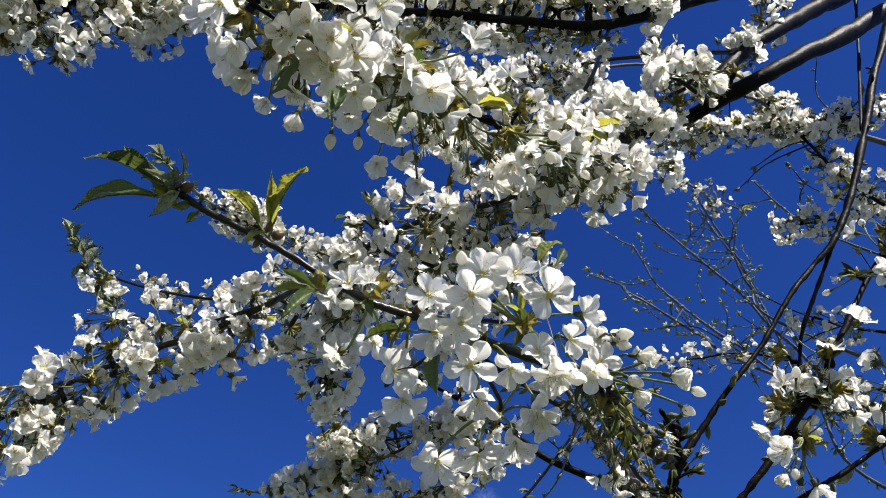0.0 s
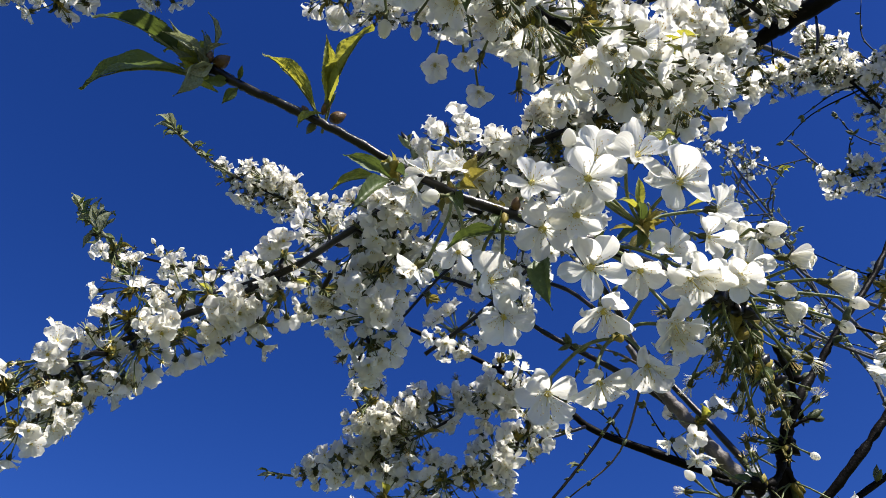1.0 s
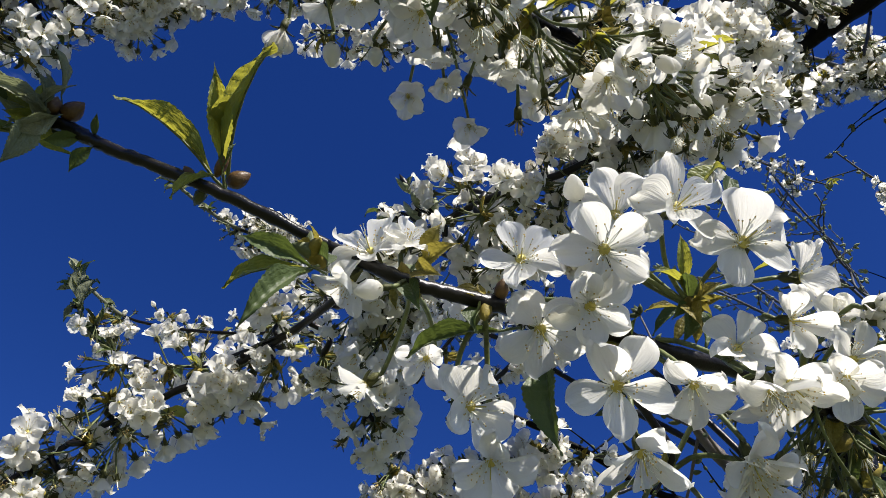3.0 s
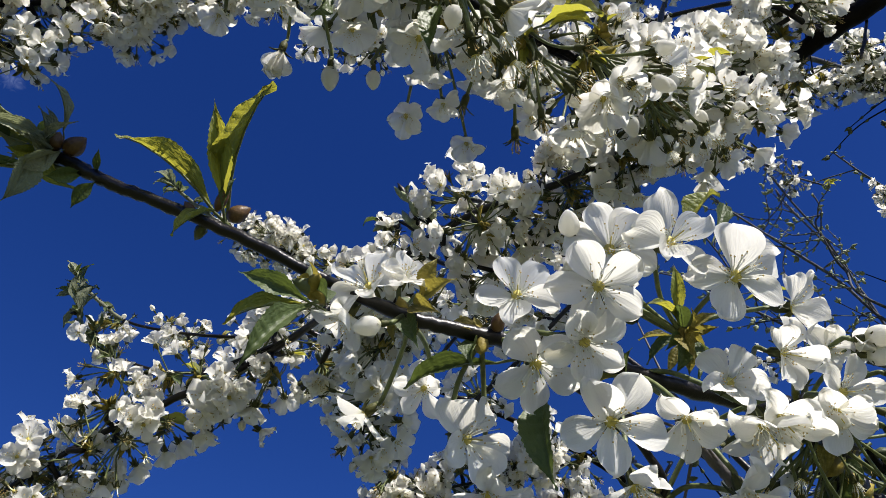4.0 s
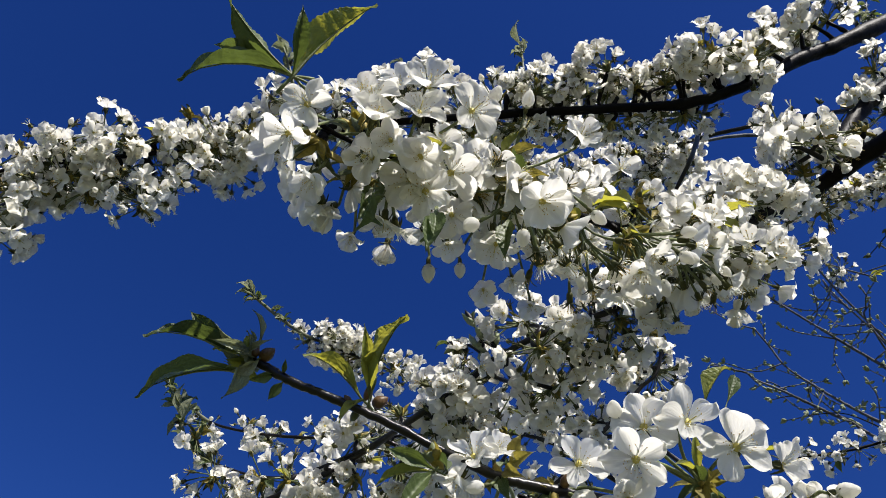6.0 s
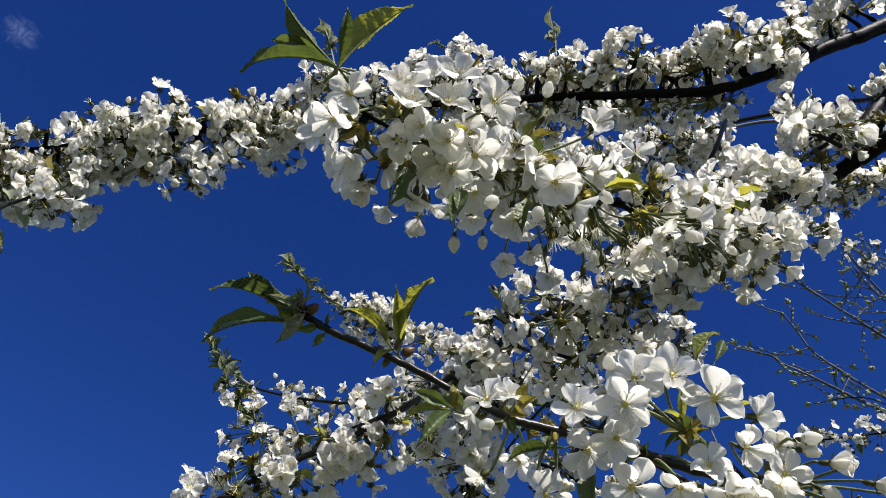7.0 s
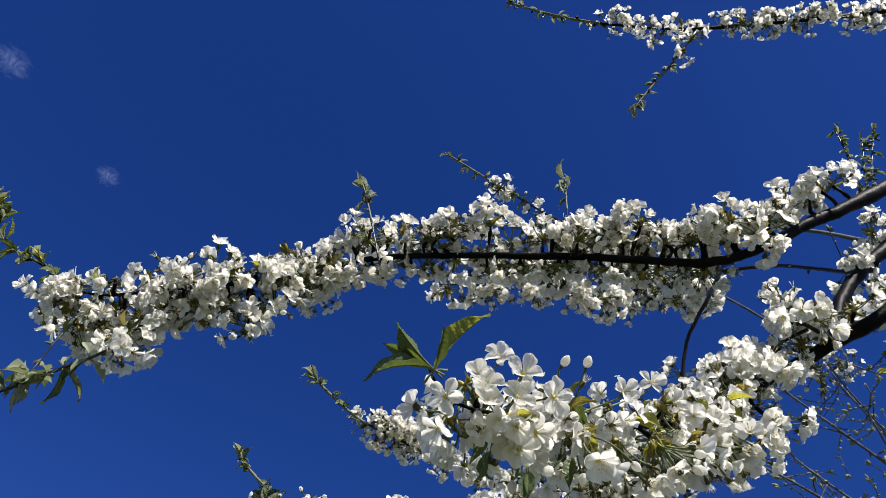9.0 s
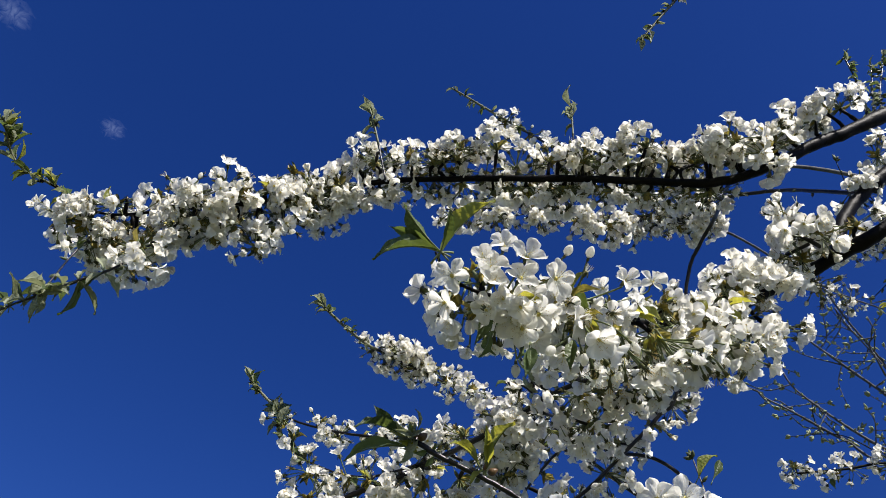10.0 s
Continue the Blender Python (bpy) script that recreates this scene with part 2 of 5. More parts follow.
def add_petal(shape, k, lift, size, fine, slot, seed, width=0.86, blunt=0.5, inward=0.0):
    g = np.random.default_rng(seed)
    cup, trough, wave, twist = g.uniform(-0.10, 0.34), g.uniform(0.06, 0.40), g.uniform(0.02, 0.065), g.uniform(-0.30, 0.30)
    if inward:
        cup, trough, twist = inward, 0.35, 0.0
    p1, p2, p3, bend = g.uniform(0, 6.3), g.uniform(0, 6.3), g.uniform(0, 6.3), g.uniform(-0.34, 0.12)
    furrow, notch = g.uniform(0.004, 0.010), g.uniform(0.0, 0.09)

    def height(u, v):
        edge = wave * (np.sin(5 * v + p1 + 4 * u) + 0.6 * np.sin(9 * v + p2)) * u ** 1.5
        ribs = furrow * np.sin(9.5 * v + p3 + 0.8 * np.sin(3 * u)) * np.sin(np.pi * np.clip(u, 0, 1)) if fine else 0
        return cup * u ** 1.6 + trough * v ** 2 * np.sin(np.pi * np.clip(u, 0, 1)) + twist * u * v + edge + ribs + bend * np.clip(u - 0.6, 0, 1) ** 2 * 4 * 0.3

    a = k * 2 * math.pi / 5 + g.uniform(-0.13, 0.13)
    e = lift + g.uniform(-0.34, 0.36)
    turn = Euler((e, 0, a), "XYZ").to_matrix()
    m = placed(np.array(turn), np.array([-math.sin(a), math.cos(a), 0]) * 0.07 * size)
    nu, nv = (11, 10) if fine else (4, 4)
    blade(shape, nu, nv, size * g.uniform(0.9, 1.0) * 0.95, size * width * g.uniform(0.9, 1.1), lambda u: petal_outline(u, blunt), height, slot, m, notch)


def add_stamens(shape, size, fine, seed, spread=0.75, slots=(0, 1, 2)):
    g = np.random.default_rng(seed)
    for i in range(24 if fine else 6):
        a, tilt = g.uniform(0, 6.28), spread * math.sqrt(g.uniform(0.02, 1.0))
        way = np.array([math.cos(a) * math.sin(tilt), math.sin(a) * math.sin(tilt), math.cos(tilt)])
        ln = size * (g.uniform(0.30, 0.62) if fine else g.uniform(0.42, 0.66))
        foot = np.array([math.cos(a), math.sin(a), 0]) * 0.07 * size
        bow = np.cross(way, [g.normal(), g.normal(), 0.3]) * ln * 0.07
        line = np.array([foot, foot + way * ln * 0.5 + bow, foot + way * ln])
        if not fine:
            line = line[::2]
        tube(shape, line, [size * (0.009 if fine else 0.016)] * len(line), 3, slots[0], cap=False)
        r = size * (0.021 if fine else 0.036)
        c = line[-1]
        o = np.array([[1, 0, 0], [-1, 0, 0], [0, 1, 0], [0, -1, 0], [0, 0, 1.4], [0, 0, -1.4]]) * r + c
        if fine:
            shape.add(o, [(0, 2, 4), (2, 1, 4), (1, 3, 4), (3, 0, 4), (2, 0, 5), (1, 2, 5), (3, 1, 5), (0, 3, 5)], slots[1])
        else:
            o = np.array([[1, 0, -0.6], [-0.5, 0.9, -0.6], [-0.5, -0.9, -0.6], [0, 0, 1.3]]) * r * 1.35 + c
            shape.add(o, [(0, 1, 3), (1, 2, 3), (2, 0, 3), (0, 2, 1)], slots[1])
    blob(shape, (0, 0, -0.02 * size), (0, 0, 1), 0.10 * size, 0.13 * size, slots[2], 4 if fine else 3, 8 if fine else 4)
    tube(shape, [(0, 0, 0), (0.02 * size, 0, 0.5 * size)], [0.016 * size] * 2, 3, slots[2], cap=True)


def add_calyx(shape, size, fine, slot, fold=-0.5):
    s = np.array([0.0, 0.25, 0.6, 1.0])
    line = np.outer(s - 1, [0, 0, 0.42 * size]) * -1 * -1
    tube(shape, line, np.array([0.055, 0.12, 0.13, 0.12]) * size, 8 if fine else 4, slot)
    for k in range(5):
        a = (k + 0.5) * 2 * math.pi / 5
        turn = np.array(Euler((fold, 0, a), "XYZ").to_matrix())
        m = placed(turn, np.array([-math.sin(a), math.cos(a), -0.06]) * 0.11 * size)
        blade(shape, 3 if fine else 1, 2, 0.38 * size, 0.17 * size, lambda u: 1 - 0.85 * u, lambda u, v: -0.25 * u * u + 0.1 * v * v, slot, m)


def add_bud(shape, size, fine, slot, seed):
    """A closed bud: an egg of overlapping petals with spiral ridges."""
    g = np.random.default_rng(seed)
    rings, sides, turn = (9, 15, 1.4) if fine else (6, 8, 1.0)
    s = np.linspace(0.0, 1.0, rings)
    rows = []
    for a in s:
        r = 0.36 * size * max(0.03, math.sin(math.pi * (0.06 + 0.90 * a ** 0.85))) ** 0.7
        ang = np.arange(sides) * 2 * np.pi / sides + turn * a
        ridge = 1 + 0.03 * np.sin(3 * np.arange(sides) * 2 * np.pi / sides + seed)
        rows.append(np.column_stack([np.cos(ang) * r * ridge, np.sin(ang) * r * ridge, np.full(sides, (a * 1.0 - 0.05) * size)]))
    f = [(i * sides + k, i * sides + (k + 1) % sides, (i + 1) * sides + (k + 1) % sides, (i + 1) * sides + k) for i in range(rings - 1) for k in range(sides)]
    f.append(tuple((rings - 1) * sides + k for k in range(sides)))
    uv = np.column_stack([np.tile(np.arange(sides) / sides * 3 % 1, rings), np.repeat(s, sides)])
    shape.add(np.vstack(rows), f, slot, uv)


HEAD_SLOTS = [PETAL, FILAMENT, ANTHER, HEART, CALYX, PEDICEL]


def flower_pieces(kind, seed, size, fine):
    """Petals, stamens and calyx as separate shapes; kind: o open, c cupped, h half open, b bud, n petals fallen, s withered."""
    petals, stamens, calyx = [], Shape(), Shape()
    if kind == "n":
        add_stamens(stamens, size, fine, seed, 0.6, (1, 2, 3))
    elif kind == "s":
        add_stamens(stamens, size * 0.75, False, seed, 0.3, (2, 2, 4))
    elif kind in "oc":
        for k in range(5):
            s = Shape()
            add_petal(s, k, {"o": 0.24, "c": 0.50}[kind] if fine else {"o": 0.34, "c": 0.66}[kind], size, fine, 0, seed * 11 + k, (0.67 if fine else 0.74) if kind == "o" else 0.78, 0.5)
            petals.append(s)
        add_stamens(stamens, size, fine, seed, 0.85 if kind == "o" else 0.5, (1, 2, 3))
    else:
        if kind == "b":
            s = Shape()
            add_bud(s, size, fine, 0, seed)
            petals.append(s)
        else:
            for k in range(5):
                s = Shape()
                add_petal(s, k, 0.95, size, fine, 0, seed * 11 + k, 0.95, 0.5, 0.42)
                petals.append(s)
            add_stamens(stamens, size * 0.9, False, seed, 0.25, (1, 2, 3))
    add_calyx(calyx, size, fine, 4, -0.9 if kind in "ocn" else 0.75)
    return petals, stamens, calyx


def pedicel_line(length, nod, seed):
    """From the foot at the origin to the head; nod bends the head over."""
    g = np.random.default_rng(seed)
    q = np.linspace(0, 1, 5)
    side = g.uniform(-0.08, 0.08)
    return np.column_stack([length * (nod * 0.35 * q ** 2.2), length * side * np.sin(np.pi * q), length * q * (1 - 0.1 * nod)])


class Bloom:
    """A flower with its stalk, the stalk's foot at the origin and the stalk along +z; shared by many."""

    def __init__(self, kind, seed, fine):
        size = (0.0118 if fine else 0.0128) * {"n": 0.9, "s": 1.0, "o": 1.0, "c": 1.0, "h": 0.82, "b": 0.62}[kind]
        g = np.random.default_rng(seed)
        nod = g.uniform(0.0, 1.0)
        line = pedicel_line(0.024 * g.uniform(0.8, 1.15), nod, seed)
        head = placed(frame_to(line[-1] - line[-2], g.uniform(0, 6)), line[-1] + unit(line[-1] - line[-2]) * 0.42 * size)
        petals, stamens, calyx = flower_pieces(kind, seed, size, fine)
        foot = Shape()
        if fine:
            tube(foot, line, np.array([1.2, 0.9, 0.85, 0.9, 1.25]) * 0.00062, 6, 5)
        else:
            tube(foot, line[::2], np.array([1.2, 0.9, 1.2]) * 0.00065, 3, 5, cap=False)
        foot.stamp(calyx.arrays(), head)
        self.has_stamens = kind != "b"
        if fine:
            self.foot = foot.mesh("flower", HEAD_SLOTS)
            self.petals = []
            for p in petals:
                s = Shape()
                s.stamp(p.arrays(), head)
                self.petals.append(s.mesh("petal", HEAD_SLOTS))
            if self.has_stamens:
                s = Shape()
                s.stamp(stamens.arrays(), head)
                self.stamens = s.mesh("stamen_tuft", HEAD_SLOTS)
        else:
            for p in petals:
                foot.stamp(p.arrays(), head)
            if self.has_stamens:
                foot.stamp(stamens.arrays(), head)
            self.all = foot.arrays()

    def put(self, tree, m):
        ob = part("flower", self.foot, tree, m=m)
        for p in self.petals:
            part("petal", p, ob)
        if self.has_stamens:
            part("stamen_tuft", self.stamens, ob)
        return ob


FINE = [Bloom(k, 100 + i, True) for i, k in enumerate("ooooooccchbbnnnsss")]
COARSE = [Bloom(k, 200 + i, False) for i, k in enumerate("ooooooocccccchbbnnsss")]


# ---- leaves ----
def leaf_outline(u):
    """Half the width of a leaf at u: an oval with a drawn-out point and a saw edge."""
    body = math.sin(math.pi * (0.03 + 0.97 * u) ** 1.10) ** 1.15 if u < 1 else 0.0
    saw = 1 - 0.15 * ((u * 19) % 1.0)
    return max(0.012, body * saw * (0.45 + 0.55 * min(1, u / 0.4)))


def leaf_mesh(mat, seed, width, fold, arch, curl, nu, nv):
    """A leaf of length 1 along y, folded along its rib, its tip on the axis."""
    g = np.random.default_rng(seed)
    wave, tw, ph = g.uniform(0.008, 0.018), g.uniform(-0.2, 0.2), g.uniform(0, 6)

    def rib(u):
        return arch * (u - u ** 2) - curl * np.clip(u - 0.72, 0, 1) ** 2 * 3

    def height(u, v):
        side = np.abs(v) * np.sin(np.pi * np.clip(u, 0.02, 1))
        quilt = 0.010 * np.sin(u * 60 - 7 * np.abs(v)) * np.abs(v) * (1 - np.abs(v)) * 4
        return rib(u) + fold * side * width * 0.5 + wave * np.sin(u * 17 + ph + 2 * v) * v ** 2 + quilt + tw * u * v * width * 0.5

    s = Shape()
    blade(s, nu, nv, 1.0, width, leaf_outline, height, 0)
    q = np.array([0.0, 0.2, 0.4, 0.6, 0.8, 0.97])
    stem = [(0, -0.20, -0.03), (0, -0.1, -0.012)] + [(0, a, rib(a) - 0.004) for a in q]
    tube(s, stem, [0.016, 0.015, 0.014, 0.012, 0.010, 0.008, 0.006, 0.003], 5, 1)
    return s.mesh("leaf", [mat, PEDICEL])


LEAVES, SMALL_LEAVES = {}, {}
WIDTHS = (0.32, 0.40, 0.46, 0.23)
LEAF_SHAPES = ((0.32, 0.80, 0.28, 0.05), (0.40, 0.60, 0.40, 0.1), (0.46, 0.90, 0.25, 0.5), (0.23, 1.1, 0.45, 0.15))
for key, mat in (("g", LEAF_GREEN), ("y", LEAF_YELLOW), ("o", LEAF_ORANGE), ("p", LEAF_YOUNG)):
    LEAVES[key] = [leaf_mesh(mat, 10 + i, *shape, 58, 6) for i, shape in enumerate(LEAF_SHAPES)]
    SMALL_LEAVES[key] = [leaf_mesh(mat, 10 + i, *shape, 18, 4) for i, shape in enumerate(LEAF_SHAPES)]


def leaf(tree, key, base, tip, width=0.36, spin=None, label="", small=False):
    """A leaf from its base to its tip; the mesh nearest to that width is taken."""
    i = int(np.argmin([abs(width * 1.1 - w) for w in WIDTHS]))
    base, tip = np.asarray(base, float), np.asarray(tip, float)
    y = unit(tip - base)
    face = unit(np.array([0.1, -0.75, 0.5]) + rng.normal(0, 0.45, 3)) if spin is None else np.asarray(spin, float)
    x = unit(np.cross(y, face))
    rot = np.column_stack([x, y, np.cross(x, y)])
    return part("leaf", (SMALL_LEAVES if small else LEAVES)[key][i], tree, label, placed(rot, base, np.linalg.norm(tip - base)))


# ---- branches ----
class Branch:
    """A limb: its line through (x, y, z, radius) points and its wood."""

    def __init__(self, tree, points, mat=None, sides=12, rough=0.045, name="branch"):
        self.points = np.array(points, float)
        self.line = spline(self.points, 10)
        n = len(self.line)
        self.run = np.concatenate([[0], np.cumsum(np.linalg.norm(np.diff(self.line[:, :3], axis=0), axis=1))])
        wob = rng.normal(0, 1, (n, 3)) * self.line[:, 3:4] * 0.07
        wob[0] = wob[-1] = 0
        s = Shape()
        r = np.maximum(self.line[:, 3], 0.0006)
        r = r * (1 + 0.16 * np.maximum(0, np.sin(np.arange(n) * 0.43 + rng.uniform(0, 6))) ** 14)
        tube(s, self.line[:, :3] + wob, r, sides, 0, rough)
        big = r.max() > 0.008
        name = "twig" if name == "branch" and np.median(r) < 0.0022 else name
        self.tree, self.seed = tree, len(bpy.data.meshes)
        self.ob = part(name, s.mesh(name, [mat or (SHADED_BARK if big else TWIG_BARK)]), tree)
        self.flowers, self.wood = Shape(), Shape()
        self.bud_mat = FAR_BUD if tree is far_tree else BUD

    def at(self, i):
        """The place and the way at the i-th given point (a fraction runs on to the next)."""
        k = min(max(i * 10, 0), len(self.line) - 1.001)
        a, b = self.line[int(k)], self.line[int(k) + 1]
        p = a + (b - a) * (k - int(k))
        return p[:3], unit(b[:3] - a[:3]), p[3]

    def spur(self, p, out, way, count, size, split, stalk, droop, leafy, pick=(0, 13), bare=False):
        """A flowering spur: a woody knob with bud scales, young leaves and an umbel of flowers."""
        bend = rng.normal(0, 0.25, 3) * stalk
        foot = p + out * stalk * size + bend
        tube(self.wood, spline([p, p + out * stalk * 0.5 * size - bend * 0.4, foot], 3), np.linspace(0.0024, 0.0019, 7) * size, 6, 0, 0.25)
        for k in range(6):
            d = unit(out + rng.normal(0, 0.6, 3))
            blob(self.wood, foot - d * 0.001, d, rng.uniform(0.006, 0.014) * size, 0.0021 * size, 1 if k % 3 else 2, 4, 4)
        for k in range(7):
            d = unit(out + rng.normal(0, 0.5, 3))
            turn = frame_to(np.cross(d, rng.normal(0, 1, 3)))
            m = placed(np.column_stack([np.cross(d, turn[:, 2]), d, turn[:, 2]]), foot)
            blade(self.wood, 3, 2, rng.uniform(0.008, 0.016) * size, 0.0045 * size, lambda u: math.sin(math.pi * (0.1 + 0.88 * u)), lambda u, v: 0.18 * np.abs(v) - 0.25 * u ** 2, 1 if k % 4 else 2, m)
        for k in range(count):
            side = rng.normal(0, 1, 3)
            side = unit(side - out * np.dot(side, out))
            lean_out = rng.uniform(-0.55, 0.42)
            lean_out = abs(lean_out) if bare else lean_out
            d = unit(out * lean_out + side * math.sqrt(1 - lean_out ** 2) + np.array([0, 0, -droop * 0.7]))
            if split:
                m = placed(frame_to(d, rng.uniform(0, 6.28)), foot, size * rng.uniform(0.84, 1.08))
                FINE[rng.integers(*pick)].put(self.tree, m)
            else:
                self.flowers.stamp(COARSE[rng.integers(pick[0], len(COARSE))].all, placed(frame_to(d, rng.uniform(0, 6.28)), foot, size * rng.uniform(0.84, 1.1)))
        for k in range(rng.poisson(leafy)):
            d = unit(out + rng.normal(0, 0.6, 3) + np.array([0, 0, 0.35]))
            leaf(self.tree, "gyyoo"[rng.integers(5)], foot, foot + d * rng.uniform(0.012, 0.026) * size, rng.choice(WIDTHS), small=True)

    def dress(self, first, last, step, count, size=1.0, split=False, stalk=0.008, droop=0.15, leafy=0.6, lean=(0, 0, 0), open_side=False, pick=(0, 13)):
        """Spurs every `step` metres between two of the given points, each with about `count` flowers; open_side leaves the underside bare."""
        global rng
        kept, self.seed = rng, self.seed + 1000
        rng = np.random.default_rng(self.seed)
        i = first
        while i < last:
            p, way, r = self.at(i)
            q, _, _ = self.at(i + 0.1)
            out = rng.normal(0, 1, 3) + np.array(lean)
            out = unit(out - way * np.dot(out, way))
            while open_side and np.dot(out, (0, -0.7, -0.7)) > -0.2:
                out = rng.normal(0, 1, 3) + np.array(lean)
                out = unit(out - way * np.dot(out, way))
            run = np.interp(i * 10, np.arange(len(self.run)), self.run)
            swell = 1 if split else 1 + 0.42 * math.sin(run * 74 + 0.7) + 0.36 * math.sin(run * 47)
            many = max(1, rng.poisson(count * (1.75 * max(0.25, swell) if not split else 1.5)))
            self.spur(p + out * r * 0.7, out, way, many, size, split, stalk * rng.uniform(0.65, 1.2) * (0.7 + 0.3 * swell), droop, leafy, pick, open_side)
            i += step * (2.1 if not split else 1.4) * rng.uniform(0.75, 1.25) / max(np.linalg.norm(q - p) * 10, 1e-4)
        rng = kept

    def tip(self, last, n=4, size=0.022, keys="gppp"):
        """A shoot's end with young leaves; last: whether it is the line's end or its start."""
        p, way, r = self.at(len(self.points) - 1 if last else 0)
        way = way if last else -way
        for k in range(n):
            d = unit(way + rng.normal(0, 0.55, 3))
            leaf(self.tree, keys[rng.integers(len(keys))], p - way * 0.004 * k, p - way * 0.004 * k + d * size * rng.uniform(0.6, 1.2), rng.choice(WIDTHS), small=True)
        blob(self.wood, p, way, 0.006, 0.002, 2, 4, 6)

    def buds(self, first, last, step, size=1.0, leafy=0.3):
        """Closed buds and stubs along a bare twig."""
        i = first
        while i < last:
            p, way, r = self.at(i)
            q, _, _ = self.at(i + 0.1)
            d = unit(way * 0.6 + rng.normal(0, 0.8, 3))
            for k in range(rng.integers(1, 4)):
                e = unit(d + rng.normal(0, 0.35, 3))
                blob(self.wood, p + d * r * 0.6, e, rng.uniform(0.005, 0.011) * size, 0.0018 * size, 2 if rng.uniform() < 0.75 else 0, 4, 5)
            for k in range(rng.poisson(leafy)):
                leaf(self.tree, "gp"[rng.integers(2)], p, p + unit(d + rng.normal(0, 0.4, 3)) * rng.uniform(0.010, 0.02) * size, 0.3, small=True)
            i += step * rng.uniform(0.5, 1.5) / max(np.linalg.norm(q - p) * 10, 1e-4)

    def twigs(self, first, last, n, length, mat_slot=0, size=1.0):
        """Thin side shoots with small buds."""
        for k in range(n):
            p, way, r = self.at(rng.uniform(first, last))
            d = unit(way * rng.choice([-0.6, 0.6]) + rng.normal(0, 0.6, 3) + np.array([-0.3, 0, 0.5]))
            ln = length * rng.uniform(0.4, 1.2)
            bow = rng.normal(0, 0.10, 3) * ln
            line = spline([p, p + d * ln * 0.5 + bow, p + d * ln], 5)
            tube(self.wood, line, np.linspace(0.0014, 0.0007, len(line)) * size, 5, mat_slot, 0.1)
            for q in line[2::2]:
                blob(self.wood, q, d + rng.normal(0, 0.7, 3), rng.uniform(0.006, 0.012) * size, 0.0022 * size, 2, 4, 5)
            for q in range(4):
                blob(self.wood, line[-1], d + rng.normal(0, 0.6, 3), rng.uniform(0.008, 0.015) * size, 0.0026 * size, 2, 4, 5)

    def shoot(self, first, last):
        """The green, still soft end of a limb, sheathing its wood between two of the given points."""
        line = self.line[int(first * 10):int(last * 10) + 1]
        s = Shape()
        tube(s, line[:, :3], np.maximum(line[:, 3], 0.0007) * 1.25 + 0.0002, 8, 0, 0.08)
        part("shoot", s.mesh("shoot", [SHOOT]), self.ob, "pale green new shoot")

    def finish(self):
        if self.flowers.n:
            part("blossoms", self.flowers.mesh("blossoms", HEAD_SLOTS), self.ob, "dense white blossoms along the branch", kind="stuff")
        if self.wood.n:
            part("spur_wood", self.wood.mesh("spur_wood", [self.ob.data.materials[0], SCALE, self.bud_mat, BROWN_BUD]), self.ob, "knobbly spurs with brown bud scales", kind="stuff")


# ---- ground ----
s = Shape()
ring = [(0, 0, 0)] + [(r * math.cos(a * math.pi / 24), r * math.sin(a * math.pi / 24), 0) for r in (4, 60, 2500) for a in range(48)]
fs = [(0, 1 + a, 1 + (a + 1) % 48) for a in range(48)]
fs += [(1 + k * 48 + a, 1 + (k + 1) * 48 + a, 1 + (k + 1) * 48 + (a + 1) % 48, 1 + k * 48 + (a + 1) % 48) for k in range(2) for a in range(48)]
s.add(ring, fs)
ground = tagged(new("ground", s.mesh("ground", [GRASS])), "green orchard grass under the cherry trees", "ground", kind="structure")


# ---- trees ----
def tree_root(x, y, label):
    root = new("cherry_tree")
    root.location = (x, y, 0)
    tagged(root, label, "tree", "cherry trees")
    root.empty_display_size = 0.1
    return root


tree = tree_root(1.5, 1.45, "blossoming cherry tree with white flowers and dark bark")
far_tree = tree_root(2.1, 2.25, "cherry tree behind with sparse grey budding twigs")

wood = {}
wood["A"] = Branch(tree, [(1.5, 0.962, 2.791, 0.0378), (1.25, 0.763, 3.051, 0.0289), (0.986, 0.619, 3.131, 0.0215), (0.688, 0.561, 2.829, 0.0138), (0.463, 0.512, 2.609, 0.0098), (0.349, 0.502, 2.526, 0.0077), (0.274, 0.496, 2.468, 0.006), (0.206, 0.5, 2.451, 0.0054), (0.096, 0.508, 2.482, 0.0048), (-0.069, 0.508, 2.503, 0.0042), (-0.219, 0.499, 2.497, 0.0036), (-0.272, 0.482, 2.442, 0.0029), (-0.334, 0.456, 2.399, 0.0025), (-0.426, 0.438, 2.37, 0.0022), (-0.527, 0.431, 2.358, 0.0016), (-0.616, 0.413, 2.405, 0.0014), (-0.650, 0.378, 2.408, 0.0012), (-0.655, 0.330, 2.430, 0.0009)])
wood["A_low"] = Branch(tree, [(-0.414, 0.443, 2.372, 0.0019), (-0.454, 0.434, 2.263, 0.0014), (-0.486, 0.424, 2.221, 0.0016), (-0.508, 0.419, 2.196, 0.0014), (-0.536, 0.415, 2.173, 0.0011), (-0.562, 0.413, 2.141, 0.0009)])
wood["A_low2"] = Branch(tree, [(-0.521, 0.439, 2.367, 0.0011), (-0.523, 0.429, 2.284, 0.001), (-0.526, 0.429, 2.242, 0.001), (-0.526, 0.428, 2.202, 0.0007)])
